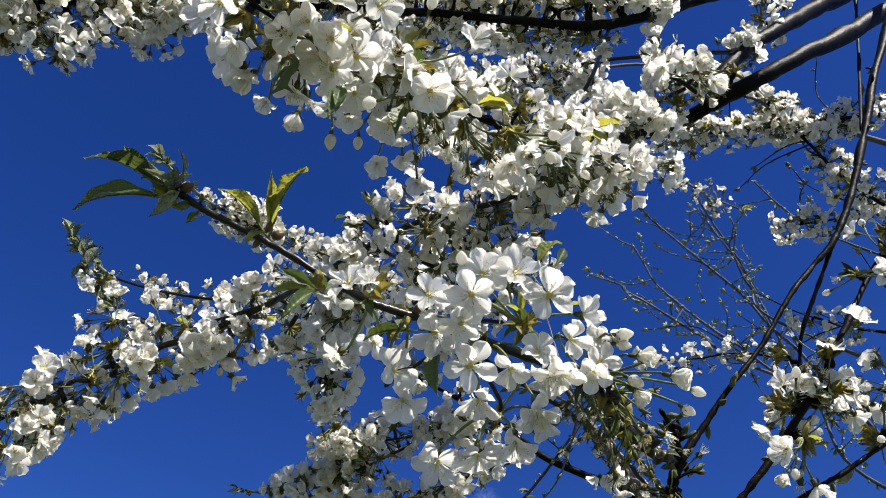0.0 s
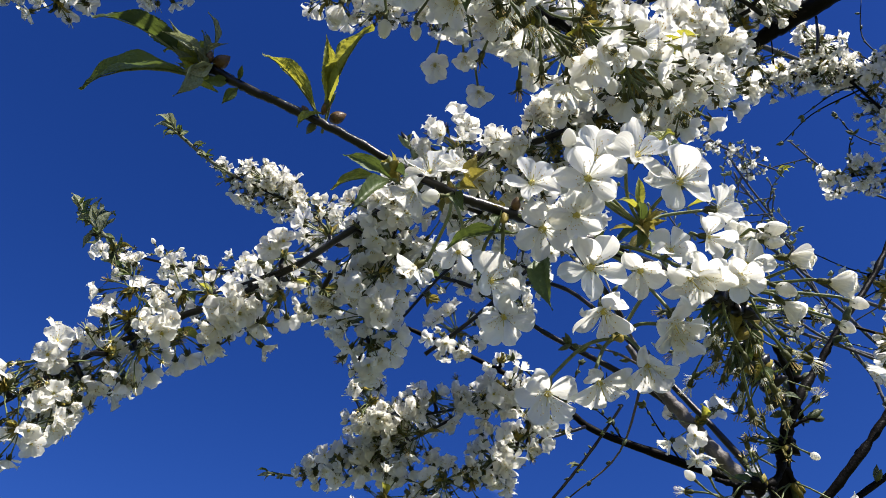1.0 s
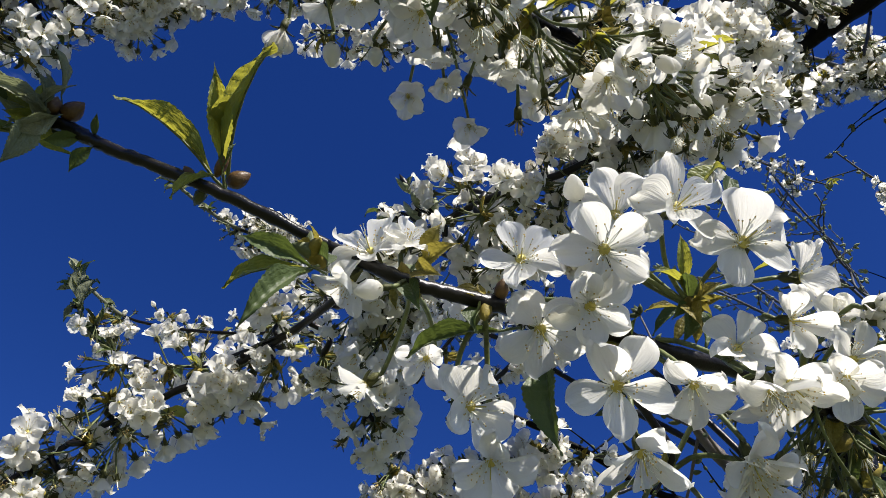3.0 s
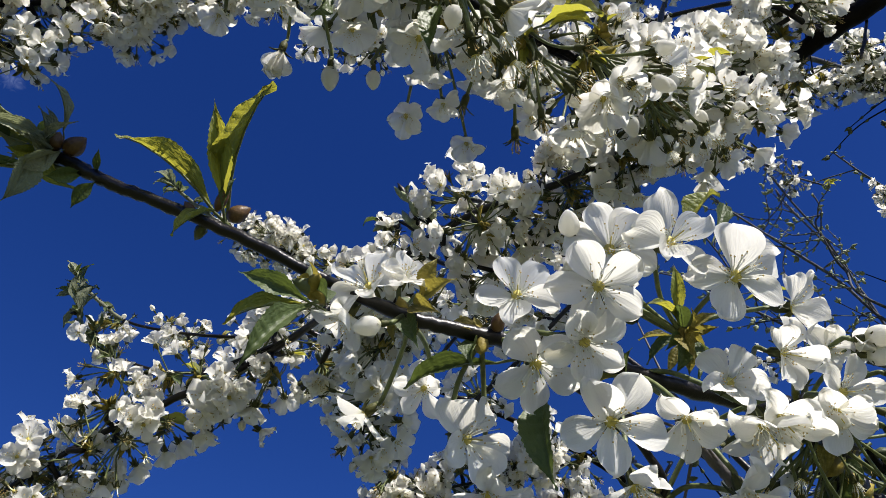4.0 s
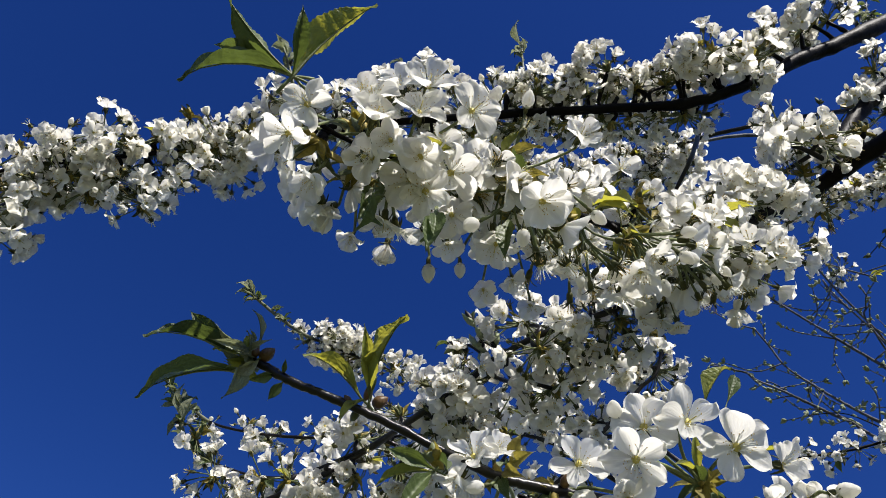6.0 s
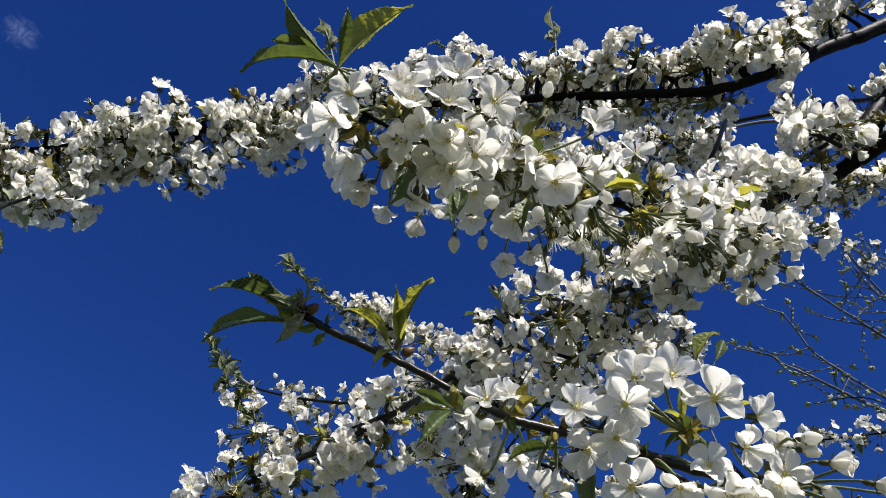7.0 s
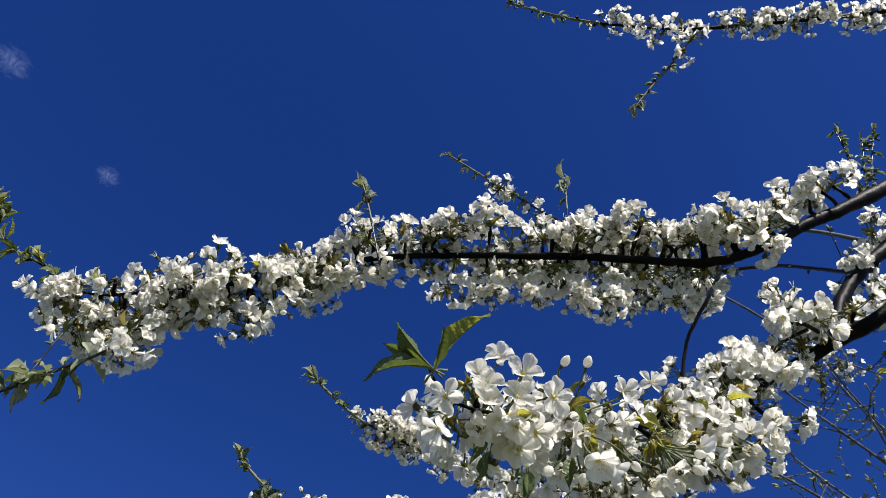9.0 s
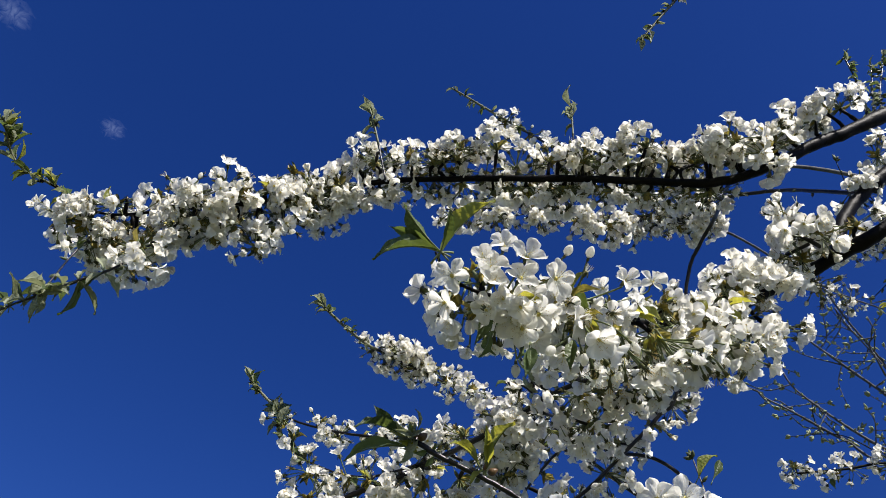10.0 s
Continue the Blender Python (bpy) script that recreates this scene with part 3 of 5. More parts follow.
wood["E1"] = Branch(tree, [(0.318, 0.517, 2.32, 0.007), (0.354, 0.532, 2.406, 0.0076), (0.393, 0.538, 2.464, 0.0079), (0.442, 0.536, 2.513, 0.0091), (0.594, 0.574, 2.691, 0.0127), (0.959, 0.634, 3.07, 0.0181), (1.13, 0.702, 3.087, 0.0206), (1.25, 0.763, 3.051, 0.0206)])
wood["A2"] = Branch(tree, [(0.392, 0.538, 2.464, 0.0027), (0.358, 0.574, 2.527, 0.0026), (0.335, 0.611, 2.585, 0.0028), (0.28, 0.627, 2.602, 0.0026), (0.22, 0.646, 2.612, 0.0026), (0.148, 0.673, 2.624, 0.0024), (0.08, 0.657, 2.608, 0.002), (0.006, 0.62, 2.59, 0.002), (-0.073, 0.597, 2.56, 0.0016), (-0.149, 0.573, 2.53, 0.0013)])
wood["D1"] = Branch(tree, [(0.233, 0.5, 2.453, 0.0024), (0.237, 0.613, 2.534, 0.0028), (0.218, 0.656, 2.527, 0.0025), (0.198, 0.686, 2.491, 0.0025), (0.167, 0.745, 2.337, 0.002), (0.137, 0.755, 2.298, 0.0022), (0.088, 0.767, 2.248, 0.0023), (0.044, 0.778, 2.206, 0.0023), (-0.01, 0.788, 2.164, 0.002)])
wood["D2"] = Branch(tree, [(0.152, 0.75, 2.317, 0.0018), (0.08, 0.729, 2.32, 0.0014), (0.036, 0.733, 2.26, 0.0017), (-0.004, 0.744, 2.218, 0.0016), (-0.034, 0.753, 2.18, 0.0014)])
wood["B"] = Branch(tree, [(1.5, 1.034, 2.5, 0.0344), (1.22, 0.853, 2.815, 0.0248), (0.708, 0.552, 2.616, 0.0132), (0.454, 0.488, 2.398, 0.0089), (0.358, 0.486, 2.321, 0.0079), (0.319, 0.513, 2.317, 0.0073), (0.29, 0.526, 2.307, 0.0067), (0.225, 0.509, 2.251, 0.0052), (0.177, 0.468, 2.187, 0.0041), (0.119, 0.409, 2.112, 0.0029), (0.071, 0.359, 2.068, 0.0021), (0.032, 0.311, 2.031, 0.0016), (-0.001, 0.277, 2.003, 0.0014), (-0.025, 0.254, 1.991, 0.001), (-0.037, 0.242, 1.997, 0.0009), (-0.041, 0.236, 2.003, 0.0008)])
wood["C1"] = Branch(tree, [(0.319, 0.513, 2.317, 0.0026), (0.285, 0.491, 2.322, 0.0022), (0.268, 0.486, 2.328, 0.0016)])
wood["C2"] = Branch(tree, [(0.290, 0.497, 2.320, 0.0020), (0.245, 0.530, 2.321, 0.0018), (0.209, 0.546, 2.302, 0.0012)])
wood["L"] = Branch(tree, [(0.187, 0.48, 2.179, 0.0025), (0.107, 0.519, 2.17, 0.0026), (0.045, 0.54, 2.169, 0.0027), (0.006, 0.557, 2.163, 0.0026), (-0.013, 0.568, 2.157, 0.0029), (-0.06, 0.592, 2.143, 0.0029), (-0.112, 0.641, 2.153, 0.003), (-0.172, 0.674, 2.147, 0.0031), (-0.218, 0.687, 2.136, 0.0032), (-0.266, 0.688, 2.11, 0.0026), (-0.304, 0.685, 2.08, 0.0022), (-0.333, 0.682, 2.051, 0.0017), (-0.364, 0.68, 2.018, 0.001)])
wood["L_up"] = Branch(tree, [(-0.112, 0.641, 2.153, 0.0013), (-0.203, 0.678, 2.153, 0.0014), (-0.27, 0.674, 2.167, 0.0011), (-0.313, 0.667, 2.196, 0.001), (-0.331, 0.656, 2.239, 0.0007)])
wood["L_end"] = Branch(tree, [(-0.32, 0.684, 2.068, 0.0013), (-0.319, 0.687, 2.032, 0.001), (-0.309, 0.687, 1.992, 0.0008)])
wood["L_dn"] = Branch(tree, [(-0.013, 0.568, 2.157, 0.0012), (-0.027, 0.592, 2.123, 0.0012), (-0.04, 0.609, 2.097, 0.001), (-0.046, 0.626, 2.072, 0.0010), (-0.051, 0.642, 2.046, 0.0008)])
wood["M1"] = Branch(tree, [(0.016, 0.553, 2.165, 0.0014), (-0.005, 0.552, 2.18, 0.0013), (-0.012, 0.548, 2.197, 0.0007)])
wood["M2"] = Branch(tree, [(0.0, 0.56, 2.163, 0.0011), (-0.016, 0.553, 2.176, 0.001), (-0.032, 0.552, 2.18, 0.0007)])
wood["Fa"] = Branch(tree, [(-0.386, 0.793, 2.577, 0.0015), (-0.331, 0.806, 2.528, 0.0018), (-0.29, 0.813, 2.497, 0.0018), (-0.236, 0.833, 2.479, 0.0021), (-0.162, 0.843, 2.44, 0.0021), (-0.093, 0.851, 2.408, 0.002), (-0.01, 0.842, 2.36, 0.0022), (0.078, 0.826, 2.302, 0.0024), (0.154, 0.789, 2.243, 0.0025), (0.26, 0.789, 2.078, 0.0032), (0.34, 0.804, 1.937, 0.0048)])
wood["H"] = Branch(tree, [(-0.48, 0.823, 2.436, 0.0014), (-0.439, 0.833, 2.399, 0.0017), (-0.392, 0.84, 2.368, 0.0017), (-0.302, 0.846, 2.347, 0.0019), (-0.202, 0.848, 2.338, 0.0019), (-0.096, 0.84, 2.327, 0.0022), (0.02, 0.826, 2.302, 0.0024), (0.12, 0.826, 2.221, 0.0028), (0.24, 0.821, 2.117, 0.0032), (0.33, 0.804, 1.937, 0.0048)])
wood["G1"] = Branch(tree, [(-0.214, 1.016, 2.159, 0.0009), (-0.174, 1.017, 2.156, 0.0012), (-0.101, 0.968, 2.144, 0.0014), (-0.042, 0.918, 2.138, 0.0014), (0.011, 0.912, 2.165, 0.0016)])
wood["G2"] = Branch(tree, [(-0.097, 0.887, 2.183, 0.0008), (-0.087, 0.9, 2.169, 0.001), (-0.067, 0.911, 2.166, 0.0011), (-0.003, 0.909, 2.174, 0.0014), (0.058, 0.907, 2.184, 0.0017), (0.135, 0.923, 2.203, 0.002), (0.185, 0.977, 2.232, 0.0024)])
wood["G3"] = Branch(tree, [(-0.1, 0.938, 2.058, 0.001), (-0.037, 0.934, 2.077, 0.0015), (0.026, 0.927, 2.103, 0.0016), (0.1, 0.946, 2.153, 0.0019), (0.176, 0.985, 2.202, 0.0023)])
wood["G4"] = Branch(tree, [(-0.045, 0.926, 2.314, 0.0026), (0.013, 0.95, 2.3, 0.003), (0.086, 0.986, 2.281, 0.0035), (0.158, 1.015, 2.248, 0.0041), (0.202, 1.036, 2.226, 0.0047), (0.308, 1.059, 2.193, 0.0058), (0.432, 1.073, 2.139, 0.0073), (0.7, 1.128, 1.915, 0.0104), (1.1, 1.15, 1.622, 0.0144)])
wood["G5"] = Branch(tree, [(0.229, 0.996, 2.241, 0.0018), (0.184, 1.01, 2.184, 0.0018), (0.139, 1.022, 2.134, 0.0018), (0.095, 1.033, 2.093, 0.0014)])
wood["I1"] = Branch(tree, [(1.25, 0.763, 3.051, 0.0144), (0.98, 0.542, 3.026, 0.0088), (0.765, 0.419, 2.899, 0.0072), (0.495, 0.467, 2.379, 0.0041), (0.433, 0.479, 2.246, 0.0037), (0.391, 0.492, 2.153, 0.0031), (0.364, 0.499, 2.106, 0.0026), (0.342, 0.505, 2.082, 0.0022), (0.317, 0.507, 2.053, 0.002), (0.285, 0.513, 2.008, 0.0019), (0.255, 0.516, 1.973, 0.0018), (0.234, 0.523, 1.947, 0.0022), (0.216, 0.528, 1.924, 0.0029), (0.209, 0.543, 1.906, 0.0035), (0.207, 0.572, 1.875, 0.0043)], SHADED_BARK, 10, 0.16)
wood["I2"] = Branch(tree, [(0.364, 0.499, 2.106, 0.0018), (0.35, 0.516, 2.078, 0.0016), (0.331, 0.535, 2.041, 0.0015), (0.325, 0.547, 2.016, 0.0014), (0.311, 0.549, 1.985, 0.0008)], SHADED_BARK, 10, 0.16)
wood["I3"] = Branch(tree, [(0.9, 0.683, 2.464, 0.0064), (1.22, 0.853, 2.815, 0.0096), (0.55, 0.544, 2.233, 0.0022), (0.463, 0.531, 2.161, 0.0022), (0.406, 0.525, 2.105, 0.0022), (0.363, 0.53, 2.044, 0.0024), (0.328, 0.537, 1.994, 0.0024), (0.293, 0.543, 1.95, 0.0023), (0.259, 0.552, 1.913, 0.0024), (0.222, 0.571, 1.879, 0.0026)], SHADED_BARK, 10, 0.16)
wood["I4"] = Branch(tree, [(0.8, 0.743, 2.221, 0.004), (1.1, 1.094, 1.845, 0.0072), (0.47, 0.575, 2.027, 0.0016), (0.38, 0.569, 1.968, 0.0016), (0.343, 0.575, 1.946, 0.0018), (0.311, 0.579, 1.929, 0.0018), (0.259, 0.586, 1.899, 0.0018)], SHADED_BARK, 10, 0.16)
wood["I5"] = Branch(tree, [(0.75, 0.586, 2.852, 0.0032), (0.948, 0.731, 2.888, 0.0048), (0.591, 0.526, 2.678, 0.0021), (0.568, 0.536, 2.598, 0.002), (0.513, 0.536, 2.431, 0.0018), (0.438, 0.498, 2.255, 0.0014)], SHADED_BARK, 10, 0.16)
wood["I6"] = Branch(tree, [(0.208, 0.537, 1.912, 0.0016), (0.212, 0.528, 1.925, 0.0013), (0.217, 0.52, 1.939, 0.0011), (0.214, 0.513, 1.946, 0.0009)], SHADED_BARK, 10, 0.16)
wood["I7"] = Branch(tree, [(0.208, 0.536, 1.913, 0.0013), (0.22, 0.53, 1.917, 0.001), (0.228, 0.53, 1.917, 0.0007)], SHADED_BARK, 10, 0.16)
wood["I8"] = Branch(tree, [(0.216, 0.528, 1.924, 0.0019), (0.209, 0.507, 1.929, 0.0017), (0.196, 0.485, 1.933, 0.0014)], SHADED_BARK, 10, 0.16)
wood["I9"] = Branch(tree, [(0.208, 0.545, 1.903, 0.0022), (0.200, 0.546, 1.889, 0.0020), (0.182, 0.546, 1.886, 0.0018), (0.168, 0.545, 1.890, 0.0012)], SHADED_BARK, 10, 0.16)
wood["R"] = Branch(tree, [(0.177, 0.709, 2.111, 0.0024), (0.199, 0.726, 2.081, 0.0048), (0.215, 0.732, 2.059, 0.0058), (0.235, 0.739, 2.029, 0.0065), (0.264, 0.749, 1.991, 0.0074), (0.314, 0.766, 1.921, 0.0086), (0.6, 0.973, 1.712, 0.016), (1.1, 1.155, 1.602, 0.0272), (1.5, 1.288, 1.481, 0.04)], OLD_BARK)
wood["J1"] = Branch(far_tree, [(0.46, 1.219, 2.998, 0.0015), (0.512, 1.234, 2.939, 0.002), (0.595, 1.256, 2.849, 0.0025), (0.667, 1.276, 2.772, 0.0029), (0.713, 1.294, 2.698, 0.0028), (0.75, 1.304, 2.66, 0.0032), (0.812, 1.325, 2.572, 0.0035), (0.986, 1.374, 2.376, 0.0049), (1.543, 1.641, 2.34, 0.0096), (2.1, 1.896, 2.352, 0.016)], FAR_SKYLIT_BARK)
wood["J2"] = Branch(far_tree, [(0.448, 1.246, 2.889, 0.0014), (0.468, 1.258, 2.844, 0.0019), (0.486, 1.269, 2.798, 0.0018), (0.525, 1.28, 2.755, 0.0023), (0.577, 1.292, 2.706, 0.0026), (0.634, 1.303, 2.662, 0.003), (0.787, 1.329, 2.559, 0.0033), (1.444, 1.596, 2.522, 0.0096), (2.1, 1.85, 2.534, 0.016)], FAR_SKYLIT_BARK)
wood["J7"] = Branch(far_tree, [(0.348, 1.265, 2.813, 0.0014), (0.412, 1.271, 2.791, 0.0018), (0.426, 1.275, 2.775, 0.0018), (0.469, 1.282, 2.747, 0.0023), (0.525, 1.292, 2.707, 0.0027), (0.56, 1.298, 2.683, 0.0026), (0.697, 1.319, 2.6, 0.0034), (1.398, 1.585, 2.563, 0.0096), (2.1, 1.84, 2.575, 0.016)], FAR_SKYLIT_BARK)
wood["J8"] = Branch(far_tree, [(0.653, 1.187, 2.922, 0.0014), (0.658, 1.197, 2.881, 0.0014), (0.644, 1.211, 2.864, 0.0018), (0.654, 1.229, 2.834, 0.0018), (0.685, 1.27, 2.793, 0.0023), (0.758, 1.294, 2.697, 0.003), (1.429, 1.561, 2.66, 0.0096), (2.1, 1.816, 2.672, 0.016)], FAR_SKYLIT_BARK)
wood["J3"] = Branch(far_tree, [(0.63, 1.262, 3.033, 0.0016), (0.645, 1.273, 2.987, 0.0016), (0.7, 1.302, 2.874, 0.002), (0.729, 1.326, 2.778, 0.0024), (0.755, 1.351, 2.678, 0.0028), (0.795, 1.378, 2.568, 0.0032), (0.876, 1.415, 2.419, 0.0034), (1.488, 1.658, 2.376, 0.0096), (2.1, 1.888, 2.382, 0.016)], FAR_SKYLIT_BARK)
wood["J4"] = Branch(far_tree, [(2.1, 1.629, 3.421, 0.016), (1.3, 1.472, 3.639, 0.0088), (0.6, 1.115, 3.417, 0.0048), (0.255, 1.062, 3.215, 0.0032), (0.413, 1.121, 3.144, 0.0031), (0.496, 1.154, 3.093, 0.0026), (0.565, 1.185, 3.051, 0.0026), (0.642, 1.214, 3.018, 0.0021), (0.709, 1.223, 2.983, 0.0015)], FAR_SKYLIT_BARK)
wood["J5"] = Branch(far_tree, [(0.597, 1.201, 3.03, 0.0021), (0.633, 1.231, 2.95, 0.002), (0.676, 1.267, 2.889, 0.002), (0.709, 1.306, 2.857, 0.002)], FAR_SKYLIT_BARK)
wood["J6"] = Branch(far_tree, [(0.744, 1.202, 3.067, 0.0016), (0.786, 1.217, 3.005, 0.0021), (0.842, 1.232, 2.947, 0.002), (0.919, 1.242, 2.905, 0.0025), (1.128, 1.269, 2.8, 0.0034), (1.614, 1.535, 2.764, 0.0096), (2.1, 1.79, 2.776, 0.016)], FAR_SKYLIT_BARK)
wood["K1"] = Branch(tree, [(0.348, 0.503, 2.316, 0.0011), (0.445, 0.623, 2.495, 0.0017), (0.582, 0.8, 2.738, 0.0022), (0.628, 0.822, 2.69, 0.0022), (0.664, 0.838, 2.627, 0.0025), (0.721, 0.859, 2.583, 0.0028), (0.832, 0.878, 2.505, 0.003), (1.1, 0.913, 2.573, 0.0064), (1.5, 1.046, 2.451, 0.012)])
wood["K2"] = Branch(tree, [(0.418, 0.819, 2.701, 0.0014), (0.496, 0.818, 2.706, 0.0018), (0.572, 0.815, 2.719, 0.0022), (0.658, 0.811, 2.733, 0.0026), (0.772, 0.806, 2.753, 0.003), (0.964, 0.796, 2.794, 0.0038), (1.25, 0.896, 2.723, 0.008), (1.5, 1.022, 2.548, 0.012)])
wood["K3"] = Branch(tree, [(0.624, 0.95, 2.629, 0.0015), (0.703, 0.947, 2.645, 0.0019), (0.792, 0.941, 2.667, 0.0023), (0.968, 0.932, 2.705, 0.0031), (1.25, 0.991, 2.592, 0.0064), (1.5, 1.046, 2.451, 0.012)])
wood["K4"] = Branch(far_tree, [(0.428, 1.227, 2.553, 0.0017), (0.512, 1.225, 2.561, 0.0021), (0.598, 1.222, 2.574, 0.0021), (0.689, 1.225, 2.56, 0.0025), (0.841, 1.238, 2.509, 0.0033), (1.02, 1.255, 2.442, 0.004), (1.56, 1.57, 2.418, 0.0096), (2.1, 1.873, 2.442, 0.016)])
wood["K5"] = Branch(far_tree, [(0.65, 1.034, 2.502, 0.0014), (0.699, 1.038, 2.483, 0.0018), (0.758, 1.04, 2.476, 0.0022), (0.904, 1.047, 2.45, 0.0029), (1.502, 1.459, 2.45, 0.0096), (2.1, 1.859, 2.498, 0.016)])
wood["T"] = Branch(tree, [(-0.055, 0.468, 3.45, 0.0021), (0.07, 0.488, 3.366, 0.0025), (0.189, 0.507, 3.335, 0.003), (0.305, 0.521, 3.318, 0.0034), (0.362, 0.523, 3.312, 0.0038), (0.54, 0.536, 3.34, 0.0043), (0.748, 0.554, 3.394, 0.0054), (1.002, 0.578, 3.503, 0.0066), (1.489, 0.621, 3.743, 0.0098), (1.62, 0.78, 3.519, 0.016), (1.5, 0.853, 3.227, 0.024)])
wood["T2"] = Branch(tree, [(0.344, 0.523, 3.311, 0.0024), (0.29, 0.538, 3.209, 0.0023), (0.236, 0.557, 3.134, 0.0018), (0.187, 0.575, 3.06, 0.0013)])
wood["b1"] = Branch(tree, [(-0.225, 0.43, 2.567, 0.0009), (-0.21, 0.442, 2.518, 0.0012), (-0.189, 0.461, 2.441, 0.0011)])
wood["b2"] = Branch(tree, [(-0.21, 0.715, 3.203, 0.0015), (-0.139, 0.731, 3.136, 0.0019), (-0.065, 0.741, 3.057, 0.0018), (0.025, 0.738, 2.942, 0.0022), (0.12, 0.702, 2.798, 0.0023), (0.21, 0.655, 2.656, 0.0024)])
wood["b3"] = Branch(tree, [(0.048, 0.512, 2.693, 0.001), (0.048, 0.516, 2.636, 0.001), (0.049, 0.487, 2.463, 0.0011)])
wood["V1"] = Branch(tree, [(0.477, 0.538, 2.837, 0.0011), (0.47, 0.538, 2.755, 0.001), (0.434, 0.509, 2.603, 0.0012)])
wood["V2"] = Branch(tree, [(0.509, 0.545, 2.81, 0.001), (0.485, 0.546, 2.723, 0.001), (0.445, 0.513, 2.608, 0.0012)])
wood["V3"] = Branch(tree, [(0.531, 0.541, 2.826, 0.001), (0.498, 0.543, 2.734, 0.001), (0.456, 0.511, 2.613, 0.0012)])
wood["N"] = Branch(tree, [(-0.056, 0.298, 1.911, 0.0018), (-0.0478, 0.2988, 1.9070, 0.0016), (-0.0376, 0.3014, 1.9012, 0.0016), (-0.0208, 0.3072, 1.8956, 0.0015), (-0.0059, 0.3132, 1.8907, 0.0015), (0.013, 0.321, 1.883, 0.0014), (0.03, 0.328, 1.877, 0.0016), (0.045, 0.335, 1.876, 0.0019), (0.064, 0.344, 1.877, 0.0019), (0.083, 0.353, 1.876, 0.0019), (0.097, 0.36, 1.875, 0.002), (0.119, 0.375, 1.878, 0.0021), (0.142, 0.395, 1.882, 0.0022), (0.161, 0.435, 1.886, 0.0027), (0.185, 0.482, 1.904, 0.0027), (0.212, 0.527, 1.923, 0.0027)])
wood["N2"] = Branch(tree, [(0.07, 0.348, 1.878, 0.001), (0.089, 0.368, 1.857, 0.001), (0.089, 0.374, 1.851, 0.0008)])
Branch(tree, [(1.5, 1.45, -0.05, 0.16), (1.5, 1.44, 0.15, 0.13), (1.5, 1.4, 0.8, 0.11), (1.5, 1.288, 1.481, 0.1), (1.5, 1.034, 2.5, 0.085), (1.5, 0.853, 3.227, 0.045), (1.5, 0.756, 3.616, 0.006)], OLD_BARK, 20, 0.06, "trunk")
Branch(far_tree, [(2.1, 2.25, -0.05, 0.15), (2.1, 2.24, 0.15, 0.12), (2.1, 2.15, 1.0, 0.1), (2.1, 1.895, 2.354, 0.085), (2.1, 1.629, 3.421, 0.04), (2.1, 1.508, 3.906, 0.006)], OLD_BARK, 20, 0.06, "trunk")

# flowers and leaves along each limb: first point, last point, metres between spurs, flowers a spur
b = wood["A"]
b.dress(4.3, 5.6, 0.018, 11, 1.1, stalk=0.022, leafy=0.6, lean=(0, -2.0, 2.0), open_side=True)
b.dress(5.6, 6.7, 0.014, 12, 1.1, stalk=0.024, leafy=0.9, lean=(0, -2.0, 1.0))
b.dress(6.4, 8.6, 0.017, 10, 1.05, stalk=0.032, leafy=0.9, lean=(0, -1.0, 2.4), open_side=True)
b.dress(7.0, 11.0, 0.011, 11, 1.1, stalk=0.028, leafy=0.9, lean=(0, -0.7, 2.0), open_side=True)
b.dress(7.0, 10.9, 0.014, 9, leafy=1.0, lean=(0, 1.6, -0.6), open_side=True)
b.dress(10.6, 12, 0.014, 9, leafy=0.5, lean=(0, -0.4, -0.6), droop=0.3)
b.dress(10.8, 12.4, 0.016, 9, 1.05, leafy=0.9, lean=(0, -0.8, 0.8))
b.dress(12, 14.4, 0.020, 9, 1.1, stalk=0.018, leafy=1.0, lean=(0, -1.4, 0.9))
b.dress(11.8, 14.4, 0.012, 9, 1.1, stalk=0.026, leafy=1.0, lean=(0, 0.9, -1.6), droop=0.4)
b.dress(6.8, 14, 0.026, 5, stalk=0.010, leafy=0.3, lean=(0, 1.2, -1.2), droop=0.4, open_side=True, pick=(15, 21))
b.dress(11.6, 14.2, 0.018, 9, 1.05, stalk=0.042, leafy=0.9, lean=(0, 1.2, -1.2), droop=0.2)
b.buds(14.6, 17, 0.02, 1.0, 1.6)
b.tip(True, 8, 0.04, "gppp")
for i in (14.6, 14.9, 15.2, 15.6, 16.0, 16.4, 16.7):
    p, way, r = b.at(i)
    for k in range(5):
        leaf(tree, "gppy"[k % 4], p, p + unit(way * 0.5 + rng.normal(0, 0.7, 3)) * rng.uniform(0.02, 0.036), 0.3)
b = wood["A_low"]
b.dress(0.2, 1.1, 0.012, 9, leafy=0.4, lean=(0, -0.3, 0))
b.buds(1.2, 5, 0.022, 1.0, 0.5)
b.tip(True, 6, 0.035)
for i in (1.4, 2.0, 2.5, 2.9, 3.2, 3.6, 4.0, 4.4):
    p, way, r = b.at(i)
    for k in range(4):
        leaf(tree, "ppg"[k % 3], p, p + unit(way * 0.4 + rng.normal(0, 0.8, 3)) * rng.uniform(0.026, 0.045), 0.3)
b = wood["A_low2"]
b.dress(0.2, 0.8, 0.02, 8)
b.buds(1, 3, 0.02, 1.0, 0.8)
b.tip(True, 5, 0.03)
b = wood["A2"]
b.dress(3.8, 9, 0.015, 10, leafy=0.3, lean=(0, -0.2, -0.5))
b.dress(3.9, 6.0, 0.014, 10, stalk=0.025, leafy=0.4, lean=(0, 0.8, -1.6), droop=0.6)
